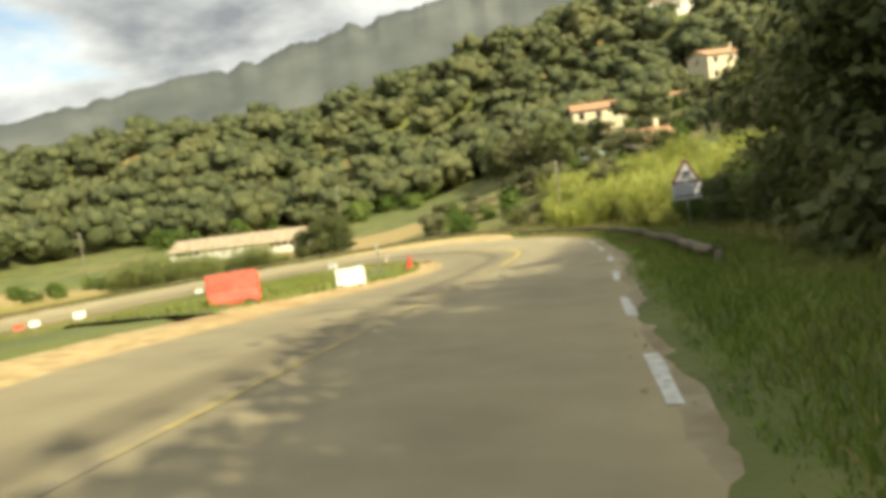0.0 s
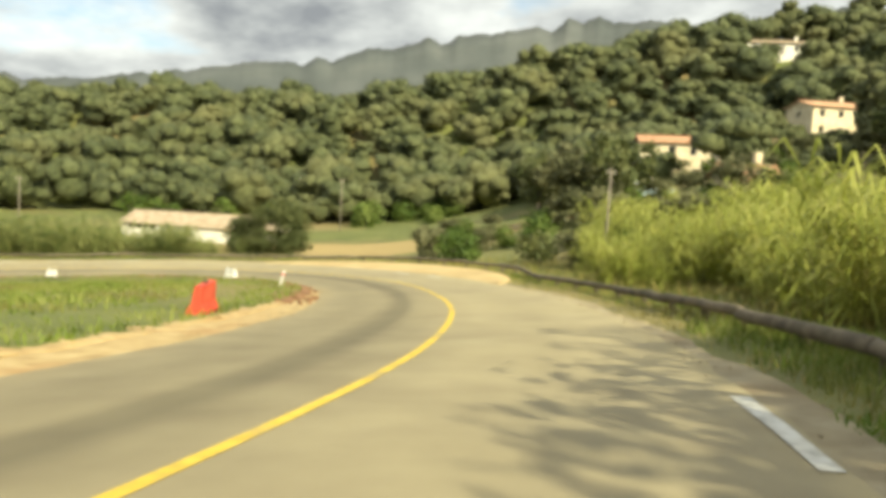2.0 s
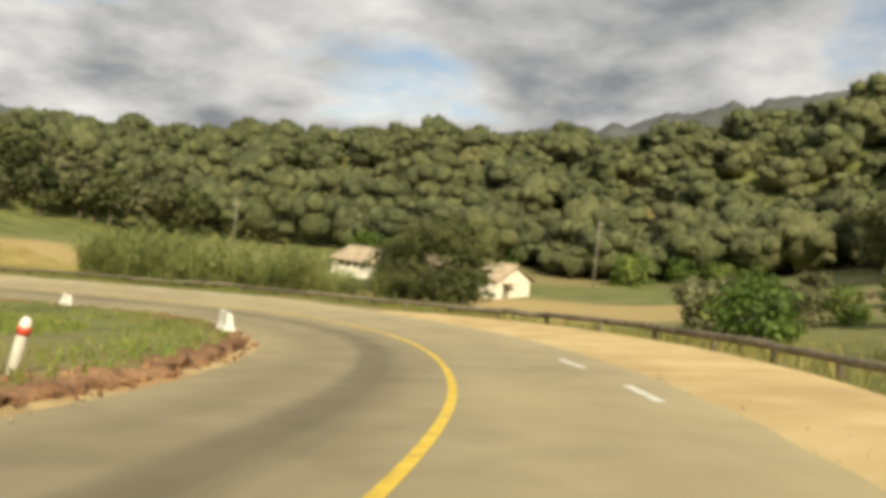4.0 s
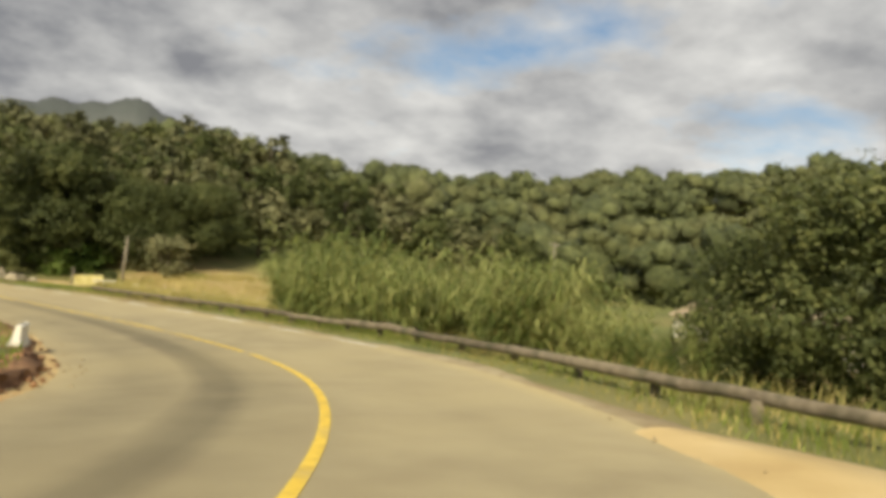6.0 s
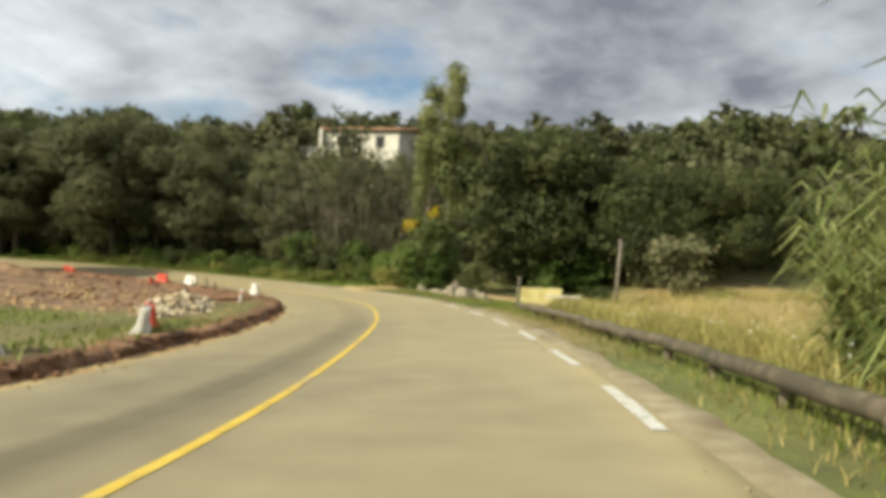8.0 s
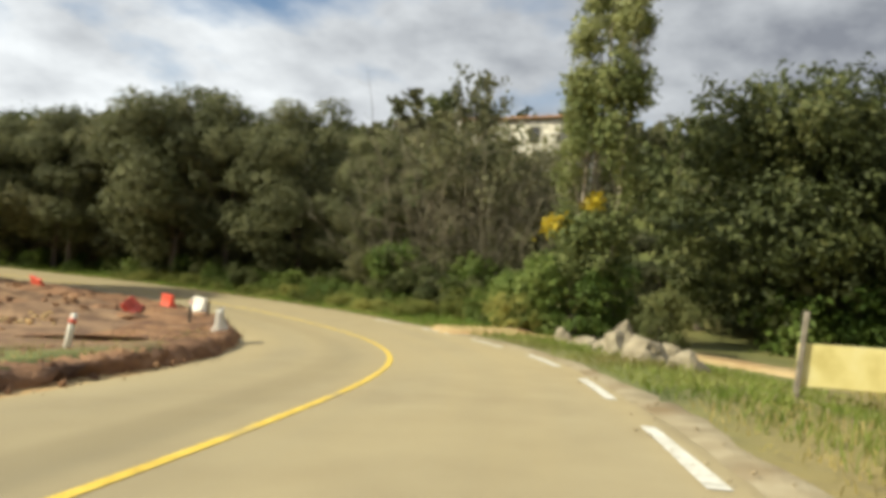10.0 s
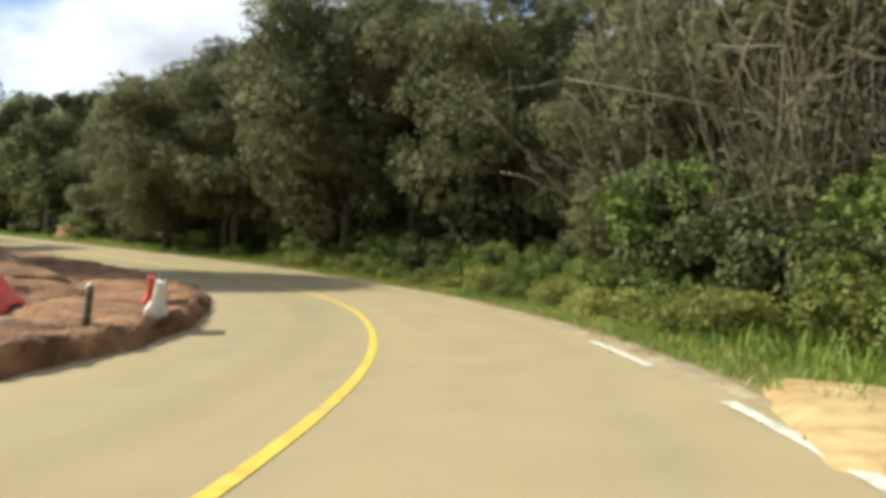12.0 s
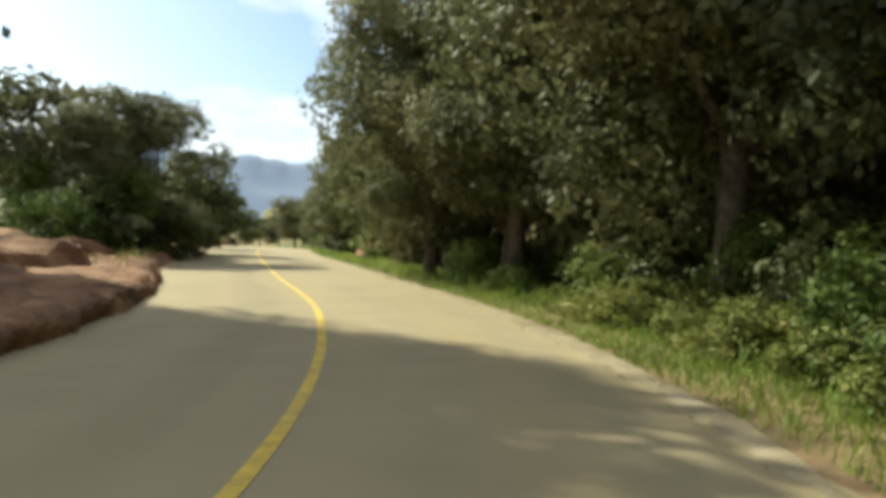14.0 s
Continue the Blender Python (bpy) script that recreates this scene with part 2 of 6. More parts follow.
M["roof_tile"] = ramp_mat("clay_tile", [(0.30, 0.15, 0.08), (0.42, 0.23, 0.13), (0.50, 0.31, 0.19)], rough=0.9, scale=2.0, bump=0.5, bump_scale=14.0, obj_random=0.12)
M["roof_shed"] = ramp_mat("weathered_sheet_roof", [(0.25, 0.185, 0.12), (0.36, 0.275, 0.185), (0.44, 0.35, 0.25)], rough=0.9, scale=1.2, bump=0.4, bump_scale=12.0, obj_random=0.1)
M["dark_glass_void"] = ramp_mat("dark_opening", [(0.012, 0.012, 0.013), (0.03, 0.028, 0.026)], rough=0.35, scale=2.0, bump=0)
M["wood_grey"] = ramp_mat("grey_boards", [(0.19, 0.165, 0.14), (0.30, 0.27, 0.235)], rough=0.9, scale=3.0, bump=0.4)
M["rock"] = ramp_mat("granite", [(0.17, 0.140, 0.092), (0.29, 0.245, 0.165), (0.41, 0.355, 0.25)], rough=0.95, scale=2.2, bump=0.9, bump_scale=7.0, bump_dist=0.05)
# scrub colour lifted towards blue-grey to stand for haze over the ridge
M["mountain"] = ramp_mat("hazed_mountain", [(0.050, 0.058, 0.058), (0.078, 0.086, 0.084), (0.120, 0.126, 0.120)], rough=1.0, scale=0.004, detail=8.0, bump=0.3, bump_scale=0.02, bump_dist=8.0)
# the blue is distance haze put into the base colour
M["haze_blue"] = ramp_mat("far_range", [(0.17, 0.22, 0.31), (0.185, 0.235, 0.33)], rough=1.0, scale=0.002, detail=6.0, bump=0)
M["steel_blue"] = ramp_mat("car_paint", [(0.30, 0.40, 0.42), (0.45, 0.55, 0.55)], rough=0.35, scale=1.0, bump=0)
M["rubber"] = ramp_mat("rubber", [(0.02, 0.02, 0.02), (0.035, 0.035, 0.035)], rough=0.8, scale=5.0, bump=0)


def asphalt_mat():
    """Old dusty asphalt: fine grain, tyre bands along the lanes, a paler dusty outer lane. UV is metres across and along the road."""
    m = ramp_mat("asphalt", [(0.248, 0.208, 0.130), (0.288, 0.245, 0.153), (0.326, 0.279, 0.174)], rough=0.9, scale=1.1, bump=0.5, bump_scale=120.0, bump_dist=0.01, second=((0.345, 0.292, 0.174), 0.16, 0.44, 0.70))
    nt, ln = m.node_tree.nodes, m.node_tree.links
    b = nt["Principled BSDF"]
    col = b.inputs["Base Color"].links[0].from_socket
    uv = nt.new("ShaderNodeUVMap")
    sp = nt.new("ShaderNodeSeparateXYZ")
    ln.new(uv.outputs[0], sp.inputs[0])
    mp = nt.new("ShaderNodeMapping")
    mp.inputs["Scale"].default_value = (1.3, 0.07, 1.0)
    ln.new(uv.outputs[0], mp.inputs[0])
    st = nt.new("ShaderNodeTexNoise")
    st.inputs["Scale"].default_value, st.inputs["Detail"].default_value = 1.0, 5.0
    ln.new(mp.outputs[0], st.inputs["Vector"])
    wob = nt.new("ShaderNodeMath")
    wob.operation = "MULTIPLY_ADD"
    wob.inputs[1].default_value, wob.inputs[2].default_value = 0.6, -0.3
    ln.new(st.outputs["Fac"], wob.inputs[0])
    across = nt.new("ShaderNodeMath")
    ln.new(sp.outputs["X"], across.inputs[0])
    ln.new(wob.outputs[0], across.inputs[1])
    rp = nt.new("ShaderNodeValToRGB")
    mr = nt.new("ShaderNodeMapRange")
    mr.inputs["From Min"].default_value, mr.inputs["From Max"].default_value = -3.6, 3.6
    ln.new(across.outputs[0], mr.inputs["Value"])
    ln.new(mr.outputs[0], rp.inputs[0])
    el = rp.color_ramp.elements
    el[0].position, el[1].position = 0.0, 1.0
    el[0].color, el[1].color = (1.15, 1.1, 1.0, 1), (1.5, 1.42, 1.2, 1)
    for pos, v in ((0.12, 0.95), (0.20, 0.82), (0.30, 0.90), (0.345, 0.60), (0.385, 0.56), (0.435, 0.88), (0.60, 1.12), (0.75, 1.08), (0.90, 1.2)):
        e = el.new(pos)
        e.color = (v, v * 0.985, v * 0.95, 1)
    mul = nt.new("ShaderNodeMix")
    mul.data_type, mul.blend_type = "RGBA", "MULTIPLY"
    far = nt.new("ShaderNodeMapRange")
    far.interpolation_type = "SMOOTHSTEP"
    far.inputs["From Min"].default_value, far.inputs["From Max"].default_value = 150.0, 186.0
    ln.new(sp.outputs["Y"], far.inputs["Value"])
    keep = nt.new("ShaderNodeMath")
    keep.operation, keep.inputs[1].default_value, keep.inputs[2].default_value = "MULTIPLY_ADD", -0.72, 1.0
    ln.new(far.outputs[0], keep.inputs[0])
    ln.new(keep.outputs[0], mul.inputs["Factor"])
    blow = nt.new("ShaderNodeMath")
    blow.operation = "MULTIPLY"
    ln.new(far.outputs[0], blow.inputs[0])
    ln.new(st.outputs["Fac"], blow.inputs[1])
    dust = nt.new("ShaderNodeMix")
    dust.data_type = "RGBA"
    dust.inputs["B"].default_value = (0.39, 0.305, 0.155, 1)
    ln.new(blow.outputs[0], dust.inputs["Factor"])
    ln.new(col, dust.inputs["A"])
    col = dust.outputs["Result"]
    ln.new(col, mul.inputs["A"])
    ln.new(rp.outputs[0], mul.inputs["B"])
    ln.new(mul.outputs["Result"], b.inputs["Base Color"])
    return m


M["asphalt"] = asphalt_mat()


def ground_mat():
    """Meadow and woodland floor with dry patches, and bare red earth where the ground inside the bend has been dug."""
    m = ramp_mat("meadow_ground", [(0.085, 0.100, 0.026), (0.130, 0.145, 0.036), (0.190, 0.190, 0.055)], rough=0.95, scale=0.35, bump=0.8, bump_scale=3.0, bump_dist=0.1, second=((0.24, 0.185, 0.075), 0.035, 0.47, 0.62))
    nt, ln = m.node_tree.nodes, m.node_tree.links
    b = nt["Principled BSDF"]
    col = b.inputs["Base Color"].links[0].from_socket
    geo = nt.new("ShaderNodeNewGeometry")
    ns = nt.new("ShaderNodeTexNoise")
    ns.inputs["Scale"].default_value, ns.inputs["Detail"].default_value = 0.16, 5.0
    ln.new(geo.outputs["Position"], ns.inputs["Vector"])
    sc = nt.new("ShaderNodeTexNoise")
    sc.inputs["Scale"].default_value, sc.inputs["Detail"].default_value = 1.4, 6.0
    ln.new(geo.outputs["Position"], sc.inputs["Vector"])
    earth = nt.new("ShaderNodeValToRGB")
    earth.color_ramp.elements[0].position, earth.color_ramp.elements[1].position = 0.35, 0.68
    earth.color_ramp.elements[0].color, earth.color_ramp.elements[1].color = (0.14, 0.075, 0.04, 1), (0.36, 0.225, 0.12, 1)
    ln.new(sc.outputs["Fac"], earth.inputs[0])
    field = nt.new("ShaderNodeValToRGB")
    field.color_ramp.elements[0].color, field.color_ramp.elements[1].color = (0.30, 0.22, 0.085, 1), (0.42, 0.31, 0.13, 1)
    ln.new(sc.outputs["Fac"], field.inputs[0])

    def patch(a, centre, radius, soft, shade):
        dv = nt.new("ShaderNodeVectorMath")
        dv.operation = "SUBTRACT"
        dv.inputs[1].default_value = (*centre, 0)
        ln.new(geo.outputs["Position"], dv.inputs[0])
        sq = nt.new("ShaderNodeVectorMath")
        sq.operation = "MULTIPLY"
        sq.inputs[1].default_value = (1 / radius[0], 1 / radius[1], 0)
        ln.new(dv.outputs[0], sq.inputs[0])
        le = nt.new("ShaderNodeVectorMath")
        le.operation = "LENGTH"
        ln.new(sq.outputs[0], le.inputs[0])
        wo = nt.new("ShaderNodeMath")
        wo.operation = "MULTIPLY_ADD"
        wo.inputs[1].default_value = 0.7
        ln.new(ns.outputs["Fac"], wo.inputs[0])
        ln.new(le.outputs["Value"], wo.inputs[2])
        ml = nt.new("ShaderNodeMapRange")
        ml.inputs["From Min"].default_value, ml.inputs["From Max"].default_value = 1.35 + soft, 1.35 - soft
        ln.new(wo.outputs[0], ml.inputs["Value"])
        mx = nt.new("ShaderNodeMix")
        mx.data_type = "RGBA"
        ln.new(ml.outputs[0], mx.inputs["Factor"])
        ln.new(a, mx.inputs["A"])
        ln.new(shade, mx.inputs["B"])
        return mx.outputs["Result"]

    col = patch(col, (-60, 52), (24, 17), 0.10, earth.outputs[0])
    col = patch(col, (-74, 36), (9, 26), 0.10, earth.outputs[0])
    col = patch(col, (-12, 112), (26, 9), 0.06, field.outputs[0])
    col = patch(col, (-52, 94), (34, 13), 0.20, field.outputs[0])
    ln.new(col, b.inputs["Base Color"])
    return m


M["ground"] = ground_mat()

# ---- mesh helpers ----
RNG = np.random.default_rng(7)


def mesh_np(name, verts, quads=None, tris=None, smooth=False, uv=None):
    """A mesh from arrays of vertices and of four- or three-cornered faces."""
    verts = np.asarray(verts, np.float32)
    me = bpy.data.meshes.new(name)
    loops, totals = [], []
    for f, n in ((quads, 4), (tris, 3)):
        if f is not None and len(f):
            f = np.asarray(f, np.int32)
            loops.append(f.ravel())
            totals.append(np.full(len(f), n, np.int32))
    loops, totals = np.concatenate(loops), np.concatenate(totals)
    me.vertices.add(len(verts))
    me.vertices.foreach_set("co", verts.ravel())
    me.loops.add(len(loops))
    me.loops.foreach_set("vertex_index", loops)
    me.polygons.add(len(totals))
    me.polygons.foreach_set("loop_start", np.r_[0, np.cumsum(totals)[:-1]].astype(np.int32))
    me.polygons.foreach_set("loop_total", totals)
    if smooth:
        me.polygons.foreach_set("use_smooth", np.ones(len(totals), bool))
    if uv is not None:
        lay = me.uv_layers.new(name="UVMap")
        lay.data.foreach_set("uv", np.asarray(uv, np.float32)[loops].ravel())
    me.update(calc_edges=True)
    return me


def obj(name, me, mat, parent=None, label="", category="", group="", kind=""):
    ob = new(name, me)
    if mat is not None:
        ob.data.materials.append(mat)
    if parent is not None:
        ob.parent = parent
    return tagged(ob, label, category, group, kind)


def part(name, bm, material, parent, label="", smooth=False):
    """One bmesh as one mesh object under a thing or a part."""
    me = bpy.data.meshes.new(name)
    bm.to_mesh(me)
    bm.free()
    if smooth:
        me.polygons.foreach_set("use_smooth", np.ones(len(me.polygons), bool))
    return obj(name, me, material, parent, label)


def thing(name, m, label, category, group=""):
    e = new(name)
    e.matrix_basis = m
    return tagged(e, label, category, group)


def box(bm, size, at, rot=(0, 0, 0), bevel=0.0):
    r = bmesh.ops.create_cube(bm, size=1.0, matrix=pose(*at, *rot) @ Matrix.Diagonal((*size, 1)))
    if bevel:
        edges = list({e for v in r["verts"] for e in v.link_edges})
        bmesh.ops.bevel(bm, geom=edges, offset=bevel, segments=2, affect="EDGES", profile=0.6)
    return bm


def tube_arrays(points, radii, n=6, cap=True):
    """Rings of n points round a bent line."""
    p = np.asarray(points, float)
    r = np.asarray(radii, float)
    d = np.gradient(p, axis=0)
    d /= np.linalg.norm(d, axis=1)[:, None] + 1e-9
    ref = np.where(np.abs(d[:, 2:3]) < 0.9, [[0, 0, 1.0]], [[1.0, 0, 0]])
    u = np.cross(d, ref)
    u /= np.linalg.norm(u, axis=1)[:, None] + 1e-9
    w = np.cross(d, u)
    a = np.arange(n) * 2 * np.pi / n
    v = p[:, None] + r[:, None, None] * (np.cos(a)[None, :, None] * u[:, None] + np.sin(a)[None, :, None] * w[:, None])
    v = v.reshape(-1, 3)
    k = np.arange(len(p) - 1)[:, None] * n
    j = np.arange(n)[None]
    q = np.stack([k + j, k + (j + 1) % n, k + n + (j + 1) % n, k + n + j], -1).reshape(-1, 4)
    t = []
    if cap:
        v = np.vstack([v, p[0], p[-1]])
        c0, c1, last = len(v) - 2, len(v) - 1, (len(p) - 1) * n
        t = [(c0, (i + 1) % n, i) for i in range(n)] + [(c1, last + i, last + (i + 1) % n) for i in range(n)]
    return v, q, np.array(t, int).reshape(-1, 3)


class Heap:
    """Gathers arrays of vertices and faces into one mesh."""

    def __init__(self):
        self.v, self.q, self.t, self.n = [], [], [], 0

    def add(self, v, q=None, t=None):
        if q is not None and len(q):
            self.q.append(np.asarray(q) + self.n)
        if t is not None and len(t):
            self.t.append(np.asarray(t) + self.n)
        self.v.append(np.asarray(v, float))
        self.n += len(v)

    def tube(self, points, radii, n=6):
        self.add(*tube_arrays(points, radii, n))

    def mesh(self, name, smooth=False):
        return mesh_np(name, np.vstack(self.v), np.vstack(self.q) if self.q else None, np.vstack(self.t) if self.t else None, smooth)


def unit(a):
    return a / (np.linalg.norm(a, axis=-1, keepdims=True) + 1e-9)


def leaves(rng, centre, normal, size, long=1.7):
    """Lozenge leaves: one quad each, lying across its normal at a random turn."""
    n = len(centre)
    ref = unit(rng.normal(size=(n, 3)))
    u = unit(np.cross(normal, ref))
    w = np.cross(normal, u)
    s = size * rng.uniform(0.65, 1.35, (n, 1))
    a, b = u * s * long * 0.5, w * s * 0.5
    fold = normal * s * 0.16
    v = np.stack([centre - a, centre - b + fold, centre + a, centre + b + fold], 1).reshape(-1, 3)
    return v, np.arange(4 * n).reshape(-1, 4)


# ---- the road's line ----
LINE = np.array([
    (-12.2, -53.6, 5.8), (-7.7, -28.0, 3.17), (-3.2, -2.4, 0.55), (-0.7, 12.0, -0.98), (1.3, 23.3, -2.2), (2.53, 34.8, -3.45),
    (1.75, 46.6, -4.7), (-1.44, 58.2, -5.89), (-7.6, 67.7, -6.97), (-17.0, 74.0, -7.94), (-28.4, 76.08, -8.8), (-40.06, 76.05, -9.5),
    (-51.5, 74.7, -10.1), (-62.3, 71.5, -10.63), (-72.1, 64.65, -11.12), (-78.9, 55.65, -11.35), (-81.8, 44.45, -11.4), (-82.2, 32.0, -11.45),
    (-83.2, 10.0, -11.6), (-86.5, -20.0, -12.0), (-90.0, -70.0, -13.5), (-95.0, -140.0, -16.0)])


def spline(points, step=0.5):
    p = np.vstack([2 * points[0] - points[1], points, 2 * points[-1] - points[-2]])
    out = []
    for a, b, c, d in zip(p[:-3], p[1:-2], p[2:-1], p[3:]):
        t = np.linspace(0, 1, 33)[:-1, None]
        out.append(0.5 * (2 * b + (c - a) * t + (2 * a - 5 * b + 4 * c - d) * t * t + (3 * b - a - 3 * c + d) * t ** 3))
    q = np.vstack(out + [points[-1:]])
    s = np.r_[0, np.cumsum(np.linalg.norm(np.diff(q[:, :2], axis=0), axis=1))]
    k = np.arange(0, s[-1], step)
    return np.stack([np.interp(k, s, q[:, i]) for i in range(3)], 1), k


AX, AS = spline(LINE)
_d = np.gradient(AX[:, :2], axis=0)
AR = unit(np.stack([_d[:, 1], -_d[:, 0]], 1))                # to the right of the way
BANK = -0.045 + 0.115 * np.clip((AS - 64) / 20, 0, 1) - 0.03 * np.clip((AS - 235) / 30, 0, 1)


def nearest(x, y):
    """Index of the nearest place of the road's line and the distance to its right."""
    x, y = np.ravel(x), np.ravel(y)
    idx, dist = np.empty(len(x), int), np.empty(len(x))
    for a in range(0, len(x), 4000):
        dx, dy = x[a:a + 4000, None] - AX[None, :, 0], y[a:a + 4000, None] - AX[None, :, 1]
        i = (dx * dx + dy * dy).argmin(1)
        r = np.arange(len(i))
        side = np.sign(dx[r, i] * AR[i, 0] + dy[r, i] * AR[i, 1])
        idx[a:a + 4000], dist[a:a + 4000] = i, np.hypot(dx[r, i], dy[r, i]) * np.where(side == 0, 1, side)
    return idx, dist


def along(x, y):
    return float(AS[nearest([x], [y])[0][0]])


def on_road(s, d, dz=0.0):
    """A place s along the line, d to its right, dz over the banked surface."""
    s, d = np.broadcast_arrays(np.asarray(s, float), np.asarray(d, float))
    p = np.stack([np.interp(s, AS, AX[:, i]) for i in range(3)], -1)
    r = np.stack([np.interp(s, AS, AR[:, i]) for i in range(2)], -1)
    p[..., :2] += r * d[..., None]
    p[..., 2] += np.interp(s, AS, BANK) * d + dz
    return p


def smooth01(t):
    t = np.clip(t, 0, 1)
    return t * t * (3 - 2 * t)


def soft_ramp(t, w):
    return np.where(t / w > 20, t, w * np.log1p(np.exp(np.clip(t / w, -40, 20))))


def waves(x, y, size, seed):
    """A cheap smooth noise, about -1 to 1."""
    g = np.random.default_rng(seed)
    out = 0
    for k in range(5):
        a, ph = g.uniform(0, 6.28, 2)
        f = 6.28 / size * g.uniform(0.6, 1.7)
        out = out + np.sin(f * (x * np.cos(a) + y * np.sin(a)) + ph)
    return out / 3.2


def base_outside(x, y):
    east = 0.28 * soft_ramp(x + 10, 6)
    west = 0.5 * soft_ramp(-88 - x, 5)
    ridge = 21 - 4.2 * smooth01((-8 - x) / 30) + np.where(x > 0, 22 * np.tanh(0.28 * x / 22), 0.09 * np.clip(x, -160, 0) + np.interp(x, [-170, -90, -40], [8.5, 6.0, 0.0]))
    z = -11.0 + 0.03 * soft_ramp(y - 110, 10) + 34 * np.tanh(east / 34) + 13 * np.tanh(west / 13)
    z = z + np.maximum(ridge - z, 0) * smooth01((y - 172) / 56) - 0.12 * soft_ramp(y - 265, 25)
    z = z + 0.13 * soft_ramp(40 - y, 8) * smooth01((x + 60) / 40) * (y > -400)
    z = z + 1.3 * smooth01((y - 82) / 9) * smooth01((-56 - x) / 15) * (1 - smooth01((y - 112) / 15))
    return z + 1.2 * waves(x, y, 90, 3) * smooth01((np.hypot(x + 20, y - 60) - 90) / 80)


def base_inside(x, y):
    return -5.1 + 0.088 * np.clip(x, -90, 10) + 0.06 * soft_ramp(30 - y, 8) * smooth01((x + 60) / 40)


def LIP(s):
    """How much of its full height the cut bank has: a mere edge on the way in, a bank from the bend on."""
    return 0.28 + 0.40 * smooth01((s - along(2.3, 38)) / 40) + 0.32 * smooth01((s - 168) / 20)


def INSET(s):
    """How far the cut bank steps in towards the asphalt from the bend on."""
    return 0.55 * smooth01((s - 96) / 14) + 0.25 * smooth01((s - 172) / 10) + 0.38 * smooth01((s - 188) / 10)


def LIFT(s, d):
    """How far the outer verge stands up beside the road on the way in."""
    return 0.42 * smooth01((84 - np.asarray(s, float)) / 20) * smooth01((np.asarray(d, float) - 3.5) / 1.0)


def EDGE(s):
    """How far the asphalt's outer edge lies from its usual line."""
    return np.interp(s, [55, 70, 75, 82, 95, 128, 140, 170, 182, 198, 208], [0.02, 0.06, 0.20, 0.0, -0.05, 0.0, 0.30, 0.30, 0.22, 0.15, -0.05])


def ground_z(x, y):
    """Height of the ground: shaped to the road near it, hill and field away from it."""
    x, y = np.asarray(x, float), np.asarray(y, float)
    i, d = nearest(x, y)
    i, d = i.reshape(x.shape), d.reshape(x.shape)
    zc, bank = AX[i, 2], BANK[i]
    out = zc + bank * np.clip(d, 0, 5.2) - 0.10 + LIFT(AS[i], d)
    tz = smooth01((d - 5.2) / 17)
    out = out * (1 - tz) + base_outside(x, y) * tz
    ins = zc - bank * 4.6 + 0.26 * LIP(AS[i]) - 0.02
    ti = smooth01((-d - 7) / 16)
    ins = ins * (1 - ti) + base_inside(x, y) * ti
    z = np.where(d > 0, out, ins)
    under = zc + bank * d - 0.30
    near = (d > -5.0) & (d < 5.0)
    z = np.where(near, np.minimum(z, under), z)
    dug = 1.15 * np.exp(-((x + 62) / 16) ** 2 - ((y - 52) / 10) ** 2) + 1.2 * np.exp(-((x + 74) / 4.0) ** 2 - ((y - 40) / 14) ** 2)
    mounds = 0.55 * waves(x, y, 7, 11) + 0.25 * waves(x, y, 3.2, 12) + 0.15
    return np.where(d < -5.6, z + np.clip(dug, 0, 1.3) * mounds * smooth01((-d - 5.4) / 1.5), z)


def stretch(lo, hi, near_lo, near_hi, step):
    core = list(np.arange(near_lo, near_hi + 1e-6, step))
    a, b, g = core[0], core[-1], step
    while a > lo:
        g *= 1.13
        a -= g
        core.insert(0, a)
    g = step
    while b < hi:
        g *= 1.13
        b += g
        core.append(b)
    return np.array(core)


def build_ground():
    xs, ys = stretch(-4000, 4000, -125, 30, 1.0), stretch(-4000, 4000, -15, 150, 1.0)
    gx, gy = np.meshgrid(xs, ys)
    gz = ground_z(gx, gy)
    far = np.hypot(gx + 20, gy - 60)
    gz = np.where(far > 700, gz * np.clip(1 - (far - 700) / 900, 0, 1) - 20 * np.clip((far - 700) / 900, 0, 1), gz)
    v = np.stack([gx, gy, gz], -1).reshape(-1, 3)
    ny, nx = gx.shape
    k = (np.arange(ny - 1)[:, None] * nx + np.arange(nx - 1)[None]).ravel()
    q = np.stack([k, k + 1, k + nx + 1, k + nx], 1)
    return obj("ground", mesh_np("ground", v, q, smooth=True), M["ground"], label="rough meadow and woodland ground with bare red earth", category="ground", kind="structure")


build_ground()


